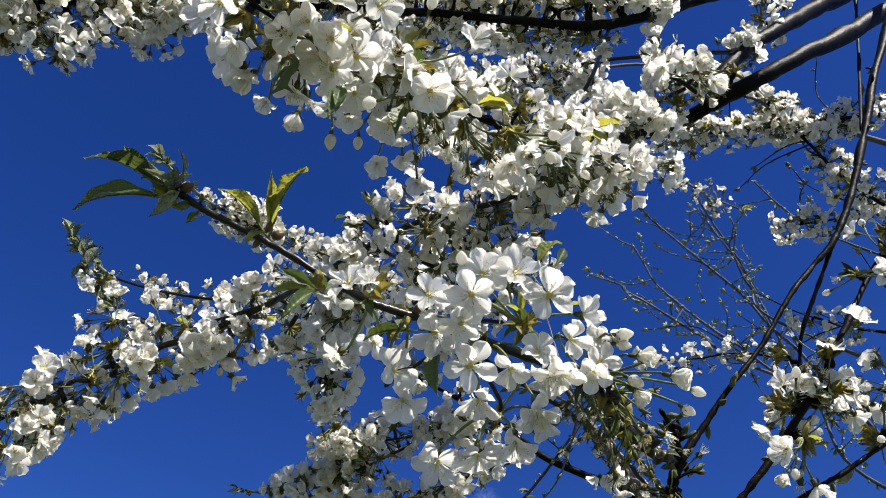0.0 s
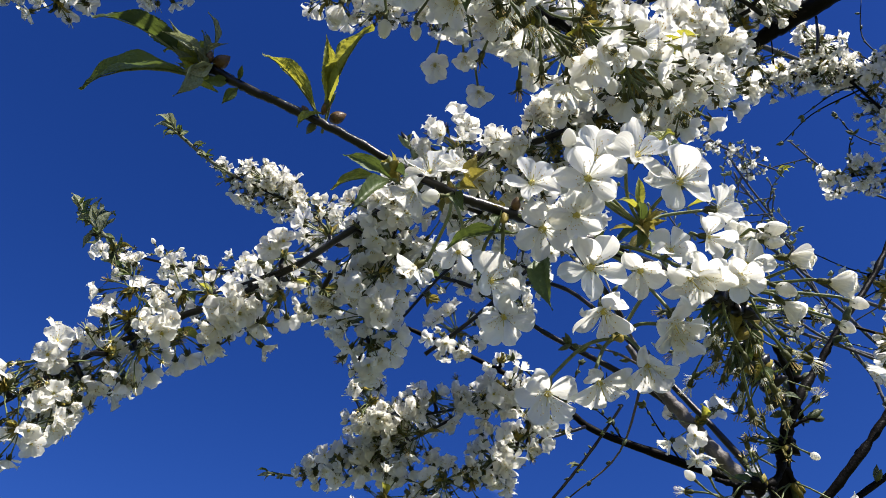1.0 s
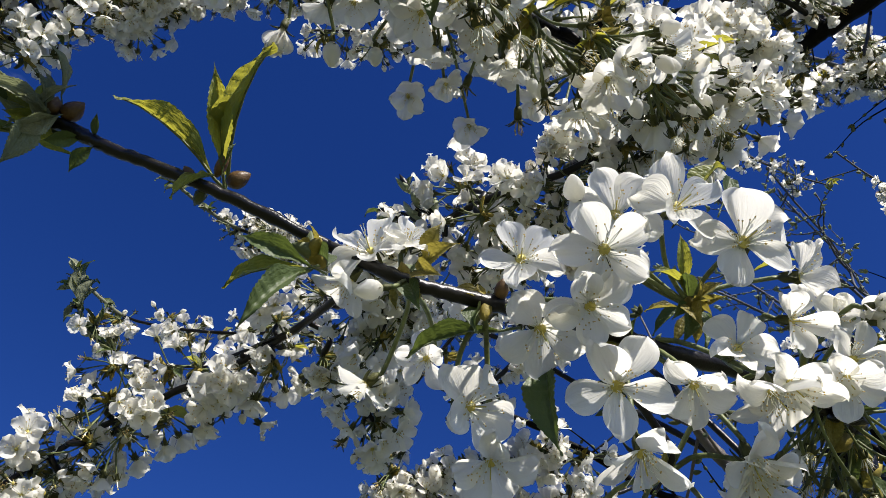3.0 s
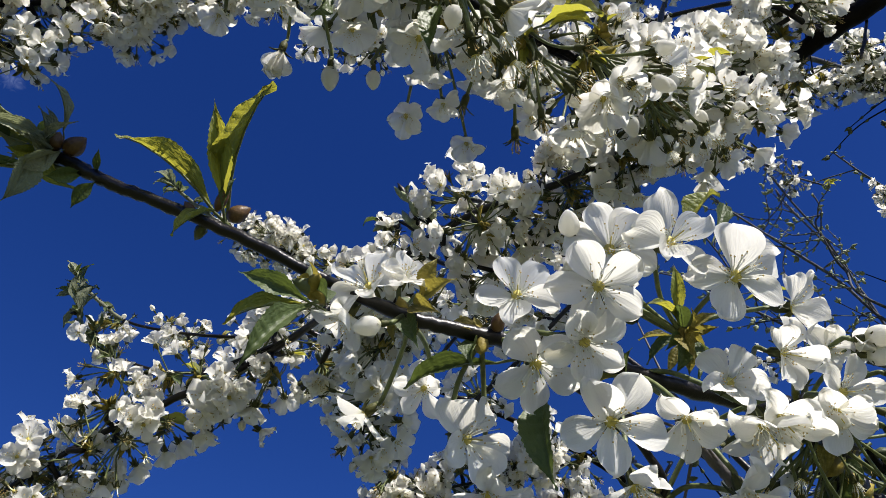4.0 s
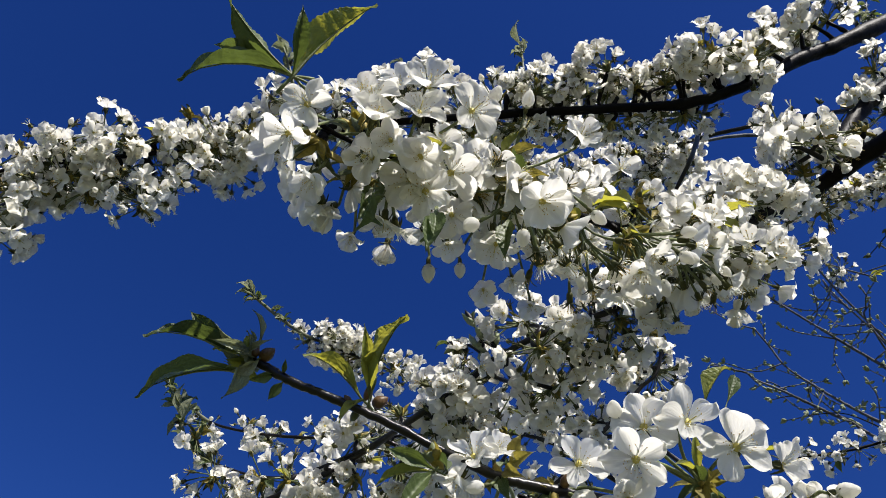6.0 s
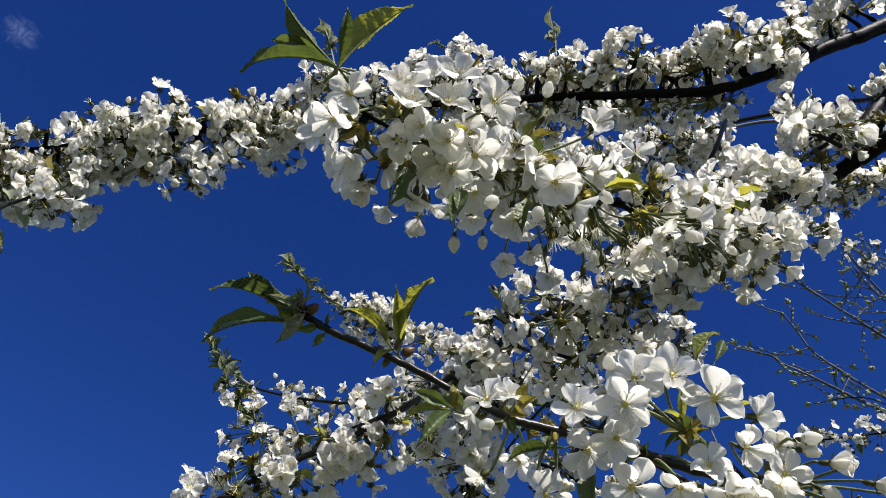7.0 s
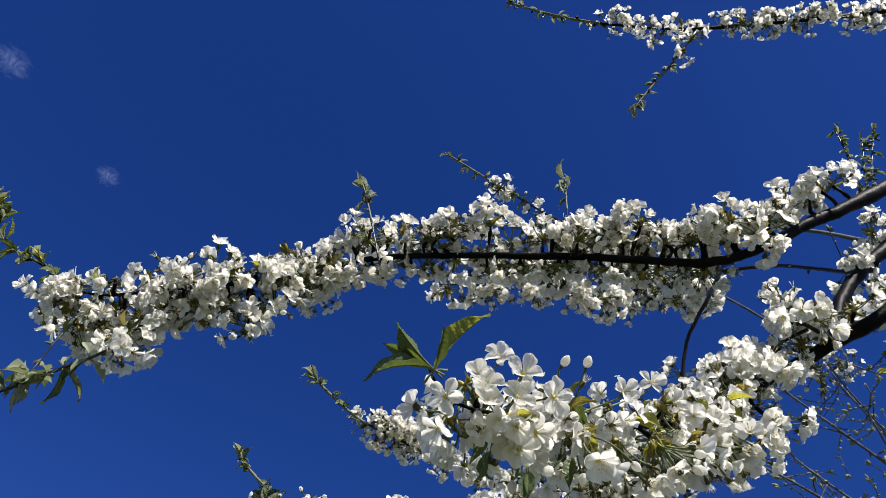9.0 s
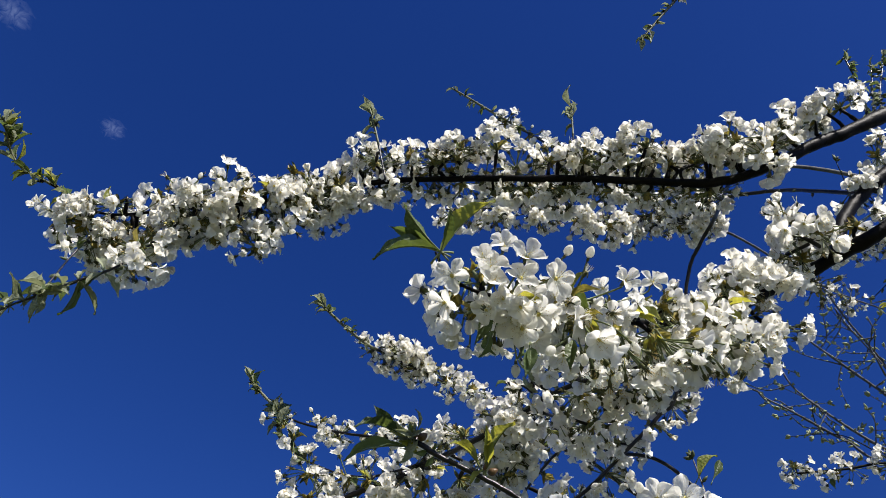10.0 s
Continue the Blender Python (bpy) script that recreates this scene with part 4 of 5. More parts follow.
b.dress(3.9, 8.0, 0.03, 8, stalk=0.012, leafy=0.1, lean=(0, 0.5, -1.0), droop=0.8, pick=(11, 17))
b.dress(3.9, 8.5, 0.03, 6, stalk=0.012, leafy=0.1, lean=(0, 1, -1.0), droop=0.6, pick=(16, 21))
b.buds(1, 4, 0.05, 0.8, 0)
b = wood["D1"]
b.dress(3.2, 4.4, 0.026, 8, leafy=0.4, lean=(0, 1.2, 1.0))
b.dress(4.2, 7.6, 0.022, 10, 0.95, leafy=0.4, lean=(0, 1.2, 1.0))
b.buds(0.5, 4, 0.04, 0.8, 0)
b = wood["D2"]
b.dress(0.5, 1.4, 0.03, 8, leafy=0.5)
b.dress(2.2, 4, 0.03, 8, leafy=0.4)
b = wood["B"]
b.dress(4.4, 5.4, 0.022, 8, 1.05, stalk=0.018, leafy=0.5, lean=(-0.1, -1.2, 2.4), open_side=True)
b.dress(6.4, 7.4, 0.016, 8, 1.05, stalk=0.016, leafy=0.4, lean=(-0.4, -2.0, 2.8), droop=0)
b.dress(6.3, 7.6, 0.020, 9, 1.05, stalk=0.020, leafy=0.4, lean=(-0.4, -2.2, 2.4), droop=0)
b.dress(6.0, 9.0, 0.024, 6, stalk=0.012, leafy=0.1, lean=(0, 1, -1.2), droop=0.6, pick=(15, 21))
b.dress(7.4, 8.9, 0.020, 8, stalk=0.030, leafy=0.2, lean=(0, 1.4, -1.4), droop=0.6)
b.dress(7.2, 10.4, 0.017, 3.1, split=True, leafy=0.4, lean=(0, -0.2, 0.7), droop=0.1)
b.dress(8.6, 11.6, 0.018, 3.5, split=True, leafy=0.3, lean=(0.2, 0.4, -1.0), droop=0.6, pick=(5, 17))
b.dress(10.4, 12.6, 0.015, 3.5, split=True, leafy=0.6, lean=(0, 0.5, 0.1), droop=0.2)
b.dress(11.0, 13.2, 0.015, 3.3, split=True, leafy=0.6, lean=(0.2, 0.6, -0.9), droop=0.3)
b = wood["C1"]
b.dress(0.8, 2, 0.008, 9, 1.1, stalk=0.012, leafy=0.6, lean=(0, -0.3, 0.8))
b = wood["C2"]
b.dress(0.7, 2, 0.024, 7, 1.0, stalk=0.012, leafy=0.4, lean=(0, 0, 0.6))
b = wood["E1"]
b.dress(2.3, 3.6, 0.020, 8, 1.0, stalk=0.014, leafy=0.4, lean=(-0.6, -1.2, 1.4))
b = wood["L"]
b.dress(0.3, 2.2, 0.010, 15, stalk=0.022, leafy=0.3, lean=(0, 0.9, 0.8))
b.dress(0.6, 2.2, 0.02, 9, leafy=0.3, lean=(0, 0.6, -0.8), droop=0.4)
b.dress(4.6, 5.6, 0.03, 8, leafy=0.5, lean=(0, 0.5, 0.4), open_side=True)
b.dress(2.8, 6.2, 0.014, 8, stalk=0.030, leafy=0.3, lean=(0, 1.5, -1.3), droop=0.6, open_side=True)
b.dress(6.4, 9, 0.045, 6, 1.0, stalk=0.020, leafy=0.5, lean=(0, 0.6, 1.2), open_side=True)
b.dress(9, 12, 0.017, 8, 1.15, stalk=0.014, leafy=0.4, lean=(0, -0.4, 0.8))
b.dress(6.4, 9.2, 0.026, 5, 1.2, stalk=0.010, leafy=0.6, lean=(0, 0.7, -1.4), droop=1.0, pick=(4, 17))
b.dress(9, 12, 0.022, 6, 1.2, stalk=0.012, leafy=0.5, lean=(0, 0.9, -1.2), droop=0.8, pick=(5, 19))
b = wood["L_up"]
b.dress(0.2, 3.0, 0.019, 7, leafy=0.9, lean=(0, 0.4, -0.8), pick=(3, 19))
b.buds(2.2, 4, 0.010, 1.2, 2.6)
b.tip(True, 9, 0.03, "gppp")
b = wood["L_end"]
b.dress(0.0, 2, 0.014, 8, leafy=0.4, droop=0.4)
b = wood["L_dn"]
b.dress(0.3, 4, 0.009, 9, leafy=0.4, droop=0.4)
for key in ("M1", "M2"):
    # green buds given the pale colour to paint in their lit tips
    wood[key].bud_mat = FAR_BUD
    wood[key].buds(0.4, 2, 0.006, 1.7, 0)
    wood[key].tip(True, 1, 0.012, "g")
b = wood["Fa"]
b.buds(0, 2.0, 0.014, 1.1, 2.2)
b.tip(False, 8, 0.028, "gppp")
b.dress(2.1, 3.0, 0.0065, 12, 0.9, leafy=0.2, droop=0)
b.dress(3.0, 3.7, 0.009, 11, 0.95, leafy=0.3)
b.dress(3.6, 7.5, 0.014, 9, 0.95, leafy=0.3)
b = wood["H"]
b.buds(0, 1.6, 0.014, 1.1, 2.4)
b.tip(False, 9, 0.03, "gpg")
b.dress(1.8, 3.2, 0.020, 7, 0.95, leafy=0.9, pick=(3, 19))
b.dress(3.2, 6, 0.016, 8, 0.95, leafy=0.5)
b = wood["G1"]
b.buds(0, 2, 0.02, 1.2, 1.2)
b.tip(False, 3, 0.02)
b.dress(1.4, 3.6, 0.009, 9, 1.05, leafy=0.2, lean=(0.3, -1, 1))
b = wood["G2"]
b.dress(0, 2.0, 0.008, 9, 1.05, leafy=0.2, lean=(0.3, -1, 1))
b.dress(2.4, 4.8, 0.011, 9, 1.05, leafy=0.2, lean=(0.3, -1, 1))
b.buds(2, 6, 0.03, 0.9, 0)
b = wood["G3"]
b.dress(0.8, 3.4, 0.009, 9, 1.05, leafy=0.2, lean=(0.3, -1, 1))
b.buds(0, 4, 0.03, 0.9, 0)
wood["G4"].dress(0.8, 2.2, 0.04, 4, leafy=0.5)
wood["G4"].twigs(1, 5, 6, 0.10)
wood["G5"].buds(0, 3, 0.02, 0.9, 0.3)
b = wood["I1"]
b.buds(2, 6, 0.06, 0.8, 0)
b.buds(10, 12.5, 0.012, 1.3, 0)
b = wood["I3"]
b.dress(3.5, 4.6, 0.020, 3, 1.05, split=True, leafy=0.4, lean=(0, -0.8, 0))
b.dress(5.7, 7.0, 0.014, 3, 1.1, split=True, leafy=0.4, lean=(0, -0.3, -0.6), pick=(2, 14))
b.buds(6, 9, 0.03, 1.2, 0)
b = wood["I2"]
b.dress(2.8, 4, 0.014, 3, 1.1, split=True, leafy=0.4, lean=(0, -0.2, -0.6), pick=(2, 14))
wood["I4"].dress(2.6, 3.3, 0.02, 6, lean=(0, 0, 1.0))
wood["I4"].buds(2.5, 6, 0.03, 1.2, 0.1)
for key in ("I6", "I7", "I8"):
    wood[key].buds(0.3, 2, 0.007, 1.3, 0)
wood["R"].twigs(0, 4, 5, 0.12)
wood["R"].dress(2.6, 3.6, 0.03, 6, lean=(0, -1, 1))
for key, n in (("J1", 16), ("J2", 14), ("J3", 12), ("J5", 7), ("J6", 8), ("J7", 12), ("J8", 6)):
    wood[key].twigs(0, 6, n, 0.10, 0, 1.1)
    wood[key].buds(0, 6, 0.035, 1.1, 0.25)
b = wood["J4"]
b.dress(5.2, 7.8, 0.017, 8, 0.9, leafy=0.5)
b.tip(True, 4, 0.03, "yyg")
b = wood["K1"]
b.dress(1.6, 6, 0.013, 9, leafy=0.7)
b.twigs(2, 6, 8, 0.13)
b = wood["K2"]
b.dress(0, 5, 0.011, 10, leafy=0.6)
b.twigs(1, 5, 8, 0.14)
b = wood["K3"]
b.dress(0, 3, 0.014, 9, leafy=0.6)
b.twigs(0, 3, 6, 0.15)
b = wood["K4"]
b.dress(0, 2.6, 0.026, 9, leafy=0.4)
b.dress(2.6, 5, 0.05, 6, leafy=0.6)
b.twigs(1, 5, 6, 0.15)
b = wood["K5"]
b.dress(0, 3, 0.03, 7, leafy=0.8)
b.twigs(0, 3, 6, 0.15)
b = wood["T"]
b.buds(0, 1.6, 0.016, 1.2, 2.2)
b.tip(False, 7, 0.03, "gppp")
b.dress(1.7, 6.2, 0.015, 9, leafy=0.35)
b = wood["T2"]
b.dress(0.5, 1.2, 0.03, 4)
b.buds(1, 3, 0.018, 1.2, 1.8)
b.tip(True, 8, 0.028, "gppp")
for key in ("b1", "b3"):
    wood[key].tip(False, 10, 0.030, "gppp")
    wood[key].buds(0.1, 0.9, 0.014, 1.1, 2.0)
    wood[key].dress(1.4, 1.8, 0.03, 5)
b = wood["b2"]
b.buds(0, 2.4, 0.016, 1.3, 2.4)
b.tip(False, 7, 0.022, "gpp")
b.dress(1.8, 4.6, 0.03, 8, leafy=0.3)
for key in ("V1", "V2", "V3"):
    wood[key].buds(0, 2, 0.014, 1.1, 1.2)
    wood[key].tip(False, 6, 0.018, "gppp")

# ---- the near branch: flowers one by one on its spurs ----
SPUR = {"orange": (0.1, 0.354, 1.886), "mid": (0.049, 0.338, 1.876), "low": (0.083, 0.356, 1.876), "right": (0.138, 0.393, 1.882), "front": (0.031, 0.33, 1.878), "leafy": (0.011, 0.321, 1.88), "under": (0.089, 0.374, 1.851), "c_tip": (-0.025, 0.264, 2.015), "c_mid": (-0.005, 0.277, 2.002), "c_right": (0.042, 0.298, 2.021), "c_low": (0.035, 0.327, 2.03), "c_far": (0.102, 0.386, 2.084)}
near = wood["N"]
for key, foot in SPUR.items():
    foot = np.array(foot)
    for k in range(9):
        d = unit(rng.normal(0, 1, 3) + np.array([0, -0.4, 0.2]))
        blob(near.wood, foot - d * 0.002, d, rng.uniform(0.004, 0.008), 0.0021, 1 + (k % 3 == 0), 5, 6)
    for k in range(10 if key == "orange" else 3):
        d = unit(rng.normal(0, 0.8, 3) + np.array([0, -0.6, 0.2]))
        leaf(tree, "oog"[k % 3], foot, foot + d * rng.uniform(0.006, 0.012), (0.42, 0.36)[k % 2])


for at, tip, key in (((0.034, 0.328, 1.879), (0.040, 0.322, 1.871), "o"), ((0.035, 0.328, 1.880), (0.044, 0.321, 1.880), "o"), ((0.032, 0.329, 1.877), (0.035, 0.327, 1.866), "g"), ((0.036, 0.329, 1.881), (0.040, 0.322, 1.889), "o")):
    leaf(tree, key, at, tip, 0.46)


def near_flower(spur, kind, at, facing, size, seed):
    """A flower at a place, facing a way, its stalk bending back to the spur."""
    size *= 0.00095
    at, facing, foot = np.array(at), unit(facing), np.array(SPUR[spur])
    petals, stamens, calyx = flower_pieces(kind, seed, size, True)
    rot = frame_to(facing, seed * 1.3)
    base = at - facing * 0.40 * size
    ln = np.linalg.norm(base - foot)
    line = spline([foot, foot + (base - foot) * 0.5 - facing * ln * 0.18 + np.array([0, 0, 0.06]) * ln, base - facing * ln * 0.08, base], 4)
    s = Shape()
    tube(s, line - at, np.linspace(0.0007, 0.0006, len(line)), 7, 5)
    s.stamp(calyx.arrays(), placed(rot, (0, 0, 0)))
    ob = part("flower", s.mesh("flower", HEAD_SLOTS), tree, m=placed(np.eye(3), at))
    for p in petals:
        q = Shape()
        q.stamp(p.arrays(), placed(rot, (0, 0, 0)))
        part("petal", q.mesh("petal", HEAD_SLOTS), ob)
    if stamens.n:
        q = Shape()
        q.stamp(stamens.arrays(), placed(rot, (0, 0, 0)))
        part("stamen_tuft", q.mesh("stamen_tuft", HEAD_SLOTS), ob)


for kind, at, facing, size, seed in (
        ("o", (0.095, 0.325, 1.891), (0.36, -0.87, -0.35), 12.9, 40),
        ("o", (0.11, 0.333, 1.886), (0.21, -0.86, -0.47), 14.4, 41),
        ("o", (0.128, 0.351, 1.891), (0.81, -0.41, -0.42), 12.8, 42),
        ("o", (0.076, 0.322, 1.875), (0.0, -0.73, -0.68), 12.5, 43),
        ("o", (0.081, 0.326, 1.891), (-0.04, -0.97, -0.26), 12.7, 44),
        ("b", (0.072, 0.323, 1.894), (-0.09, -0.99, 0.11), 7.6, 45),
):
    near_flower("orange", kind, at, facing, size, seed)
for kind, at, facing, size, seed in (
        ("o", (0.072, 0.33, 1.866), (0.09, -0.65, -0.75), 11.5, 46),
        ("o", (0.058, 0.325, 1.877), (0.11, -0.94, -0.33), 11.4, 47),
        ("o", (0.061, 0.334, 1.864), (0.16, -0.4, -0.9), 12.5, 48),
        ("o", (0.044, 0.351, 1.857), (0.63, -0.61, -0.47), 12.7, 49),
        ("o", (0.048, 0.357, 1.846), (0.0, -0.26, -0.96), 11.1, 62),
):
    near_flower("mid", kind, at, facing, size, seed)
for kind, at, facing, size, seed in (
        ("o", (0.076, 0.34, 1.852), (0.1, -0.82, -0.56), 13.0, 50),
        ("o", (0.093, 0.345, 1.855), (-0.04, -0.38, -0.93), 10.7, 51),
        ("o", (0.11, 0.349, 1.855), (0.29, -0.16, -0.95), 12.5, 53),
        ("o", (0.08, 0.35, 1.842), (0.04, -0.16, -0.99), 12.6, 57),
        ("o", (0.104, 0.358, 1.844), (0.13, -0.07, -0.99), 11.7, 61),
):
    near_flower("low", kind, at, facing, size, seed)
for kind, at, facing, size, seed in (
        ("o", (0.105, 0.346, 1.865), (0.11, -0.91, -0.38), 10.2, 52),
        ("o", (0.12, 0.348, 1.874), (0.57, -0.51, -0.64), 10.5, 54),
        ("c", (0.133, 0.354, 1.879), (0.21, -0.84, -0.5), 7.6, 55),
        ("o", (0.133, 0.355, 1.867), (0.15, -0.79, -0.61), 10.7, 56),
        ("b", (0.141, 0.349, 1.878), (0.94, -0.31, -0.14), 7.9, 64),
        ("b", (0.141, 0.352, 1.875), (0.93, -0.19, -0.31), 7.0, 65),
        ("h", (0.151, 0.36, 1.875), (0.85, -0.38, -0.35), 9.8, 66),
        ("b", (0.125, 0.355, 1.86), (0.93, -0.1, -0.37), 7.3, 67),
        ("b", (0.149, 0.371, 1.871), (0.82, -0.03, -0.57), 8.0, 68),
        ("h", (0.151, 0.375, 1.867), (0.71, 0.1, -0.71), 9.3, 70),
):
    near_flower("right", kind, at, facing, size, seed)
for kind, at, facing, size, seed in (
        ("h", (0.141, 0.355, 1.88), (0.21, -0.91, -0.36), 8.9, 76),
        ("h", (0.168, 0.371, 1.873), (0.82, -0.33, -0.48), 10.3, 77),
        ("o", (0.129, 0.354, 1.861), (-0.07, -0.44, -0.89), 10.7, 78),
        ("b", (0.157, 0.366, 1.877), (0.7, -0.7, -0.13), 7.7, 80),
        ("b", (0.181, 0.384, 1.875), (0.91, -0.0, -0.41), 7.3, 81),
        ("b", (0.177, 0.39, 1.869), (0.88, 0.36, -0.31), 7.3, 82),
):
    near_flower("right", kind, at, facing, size, seed)
for kind, at, facing, size, seed in (
        ("o", (0.024, 0.323, 1.881), (-0.04, -1.0, -0.0), 11.0, 58),
        ("o", (0.019, 0.327, 1.876), (-0.39, 0.0, -0.93), 9.6, 59),
        ("c", (0.018, 0.357, 1.87), (-0.75, 0.2, -0.62), 9.4, 60),
        ("o", (0.033, 0.356, 1.876), (-0.32, -0.64, -0.7), 9.1, 63),
        ("b", (0.027, 0.324, 1.87), (-0.86, -0.31, -0.4), 6.7, 69),
        ("c", (0.032, 0.324, 1.884), (0.5, -0.87, 0.04), 7.7, 71),
):
    near_flower("front", kind, at, facing, size, seed)
for kind, at, facing, size, seed in (
        ("o", (0.096, 0.371, 1.836), (0.13, 0.01, -1.0), 12.1, 72),
        ("o", (0.063, 0.381, 1.832), (-0.17, -0.22, -0.96), 12.8, 73),
        ("o", (0.08, 0.375, 1.832), (0.08, -0.12, -0.99), 12.6, 74),
        ("o", (0.106, 0.364, 1.843), (0.23, -0.23, -0.95), 11.1, 75),
        ("o", (0.114, 0.348, 1.856), (0.13, -0.34, -0.93), 12.0, 79),
):
    near_flower("under", kind, at, facing, size, seed)
for kind, at, facing, size, seed in (
        ("o", (-0.028, 0.234, 1.977), (-0.04, -0.8, -0.59), 12.7, 83),
        ("o", (-0.03, 0.233, 1.953), (-0.2, -0.34, -0.92), 10.8, 84),
        ("c", (-0.031, 0.259, 1.967), (-0.36, 0.01, -0.94), 11.9, 85),
        ("c", (-0.013, 0.246, 2.007), (0.07, -0.98, -0.15), 11.1, 86),
        ("o", (-0.002, 0.255, 2.03), (0.26, -0.96, -0.02), 11.8, 87),
        ("h", (-0.032, 0.283, 1.98), (-0.34, -0.12, -0.94), 13.2, 94),
        ("c", (-0.027, 0.298, 1.98), (-0.18, 0.12, -0.98), 7.2, 113),
):
    near_flower("c_tip", kind, at, facing, size, seed)
for kind, at, facing, size, seed in (
        ("o", (0.014, 0.246, 2.006), (0.36, -0.89, -0.27), 13.8, 88),
        ("o", (0.031, 0.253, 1.993), (0.63, -0.63, -0.47), 14.4, 89),
        ("c", (0.0, 0.253, 1.977), (0.02, -0.52, -0.86), 10.3, 90),
        ("o", (0.016, 0.268, 1.997), (0.16, -0.79, -0.6), 10.6, 91),
        ("o", (0.004, 0.272, 1.979), (0.03, -0.58, -0.81), 14.6, 92),
        ("o", (0.019, 0.277, 1.988), (0.34, -0.6, -0.73), 14.5, 93),
        ("h", (-0.023, 0.333, 2.022), (-0.2, 0.28, -0.94), 12.6, 95),
        ("b", (0.001, 0.326, 1.992), (-0.05, 0.57, -0.82), 9.2, 96),
        ("c", (0.013, 0.308, 1.982), (0.15, 0.03, -0.99), 9.1, 102),
):
    near_flower("c_mid", kind, at, facing, size, seed)
for kind, at, facing, size, seed in (
        ("c", (0.024, 0.327, 2.007), (0.2, -0.3, -0.93), 9.9, 97),
        ("c", (0.021, 0.363, 2.016), (0.08, -0.22, -0.97), 10.0, 98),
        ("c", (0.036, 0.361, 2.019), (0.12, 0.16, -0.98), 8.5, 99),
        ("o", (0.066, 0.368, 2.054), (-0.1, -0.34, -0.94), 13.8, 100),
        ("c", (0.072, 0.386, 2.042), (-0.03, -0.12, -0.99), 10.7, 111),
        ("c", (0.043, 0.389, 2.031), (0.05, 0.01, -1.0), 9.8, 112),
        ("b", (0.014, 0.334, 2.001), (-0.03, 0.46, -0.89), 7.9, 114),
        ("b", (0.054, 0.337, 2.029), (0.21, -0.4, -0.89), 9.4, 116),
):
    near_flower("c_low", kind, at, facing, size, seed)
for kind, at, facing, size, seed in (
        ("o", (0.079, 0.371, 2.06), (0.64, -0.73, -0.26), 9.3, 101),
        ("o", (0.118, 0.38, 2.108), (0.17, -0.93, -0.31), 13.5, 106),
        ("o", (0.146, 0.406, 2.128), (0.26, -0.88, -0.4), 14.3, 107),
        ("o", (0.123, 0.397, 2.079), (0.29, -0.28, -0.91), 12.2, 108),
        ("c", (0.149, 0.412, 2.1), (0.42, -0.51, -0.75), 12.9, 109),
        ("c", (0.087, 0.395, 2.046), (0.07, -0.11, -1.0), 10.8, 110),
):
    near_flower("c_far", kind, at, facing, size, seed)
for kind, at, facing, size, seed in (
        ("b", (0.039, 0.303, 2.013), (-0.02, -0.23, -0.97), 7.6, 103),
        ("o", (0.075, 0.325, 2.039), (0.52, -0.46, -0.72), 12.5, 104),
        ("o", (0.075, 0.294, 2.036), (0.45, -0.89, -0.12), 12.4, 105),
        ("o", (0.102, 0.359, 2.109), (0.36, -0.92, -0.15), 13.2, 115),
        ("b", (0.037, 0.273, 2.041), (0.53, -0.84, 0.14), 8.7, 117),
        ("b", (0.052, 0.281, 2.047), (0.34, -0.91, 0.24), 9.0, 118),
):
    near_flower("c_right", kind, at, facing, size, seed)

# withered flowers, folded leaves and black knots at the shaded foot of the near branch
def withered(limb, i, count, length, way, knots=8, leaves=3):
    p, _, r = limb.at(i)
    for k in range(count):
        d = unit(rng.normal(0, 0.62, 3) + np.array(way) * 1.1)
        FINE[(12, 13, 10, 15, 15, 16, 16, 17)[rng.integers(8)]].put(tree, placed(frame_to(d, rng.uniform(0, 6)), p + rng.normal(0, 0.003, 3), length * rng.uniform(0.7, 1.15)))
    for k in range(knots):
        d = unit(rng.normal(0, 1, 3))
        blob(limb.wood, p - d * 0.002, d, rng.uniform(0.007, 0.013), 0.0034, (0, 0, 1)[k % 3], 5, 6)
    for k in range(leaves):
        d = unit(rng.normal(0, 0.5, 3) + np.array(way))
        leaf(tree, "ggo"[k % 3], p, p + d * rng.uniform(0.010, 0.019), (0.36, 0.3)[k % 2])


def stalks(foot, axis, count, length, spread=0.4, kinds=(12, 13, 14, 15, 16, 6, 7, 10, 11)):
    """An umbel of long bare stalks with spent or nodding flowers, and the bracts at its foot."""
    foot = np.array(foot)
    for k in range(count):
        d = unit(unit(axis) + rng.normal(0, spread, 3))
        FINE[kinds[rng.integers(len(kinds))]].put(tree, placed(frame_to(d, rng.uniform(0, 6)), foot + rng.normal(0, 0.002, 3), length * rng.uniform(0.85, 1.2)))
    for k in range(10):
        d = unit(unit(axis) * 0.4 + rng.normal(0, 0.6, 3))
        leaf(tree, "oyo"[k % 3], foot, foot + d * rng.uniform(0.008, 0.016), (0.3, 0.4)[k % 2])
        blob(wood["B"].wood, foot - d * 0.002, d, rng.uniform(0.005, 0.010), 0.002, 1, 5, 6)


stalks((0.046, 0.294, 2.000), (0.35, 0.55, -0.65), 15, 1.0)
stalks((0.098, 0.366, 2.056), (0.75, 0.35, -0.55), 17, 1.15)
stalks((0.070, 0.346, 2.036), (0.30, 0.70, -0.70), 13, 1.0)
stalks((0.130, 0.404, 2.090), (0.60, 0.55, -0.65), 13, 1.1)
stalks((0.160, 0.430, 2.126), (0.55, 0.55, -0.65), 13, 1.15)
for i in (11.6, 12.0, 12.4):
    withered(near, i, 10, 0.85, (-0.25, 0.75, -0.6), 14, 3)
for i in (12.8, 13.2):
    withered(near, i, 8, 0.8, (-0.3, 0.6, -0.7), 12, 4)
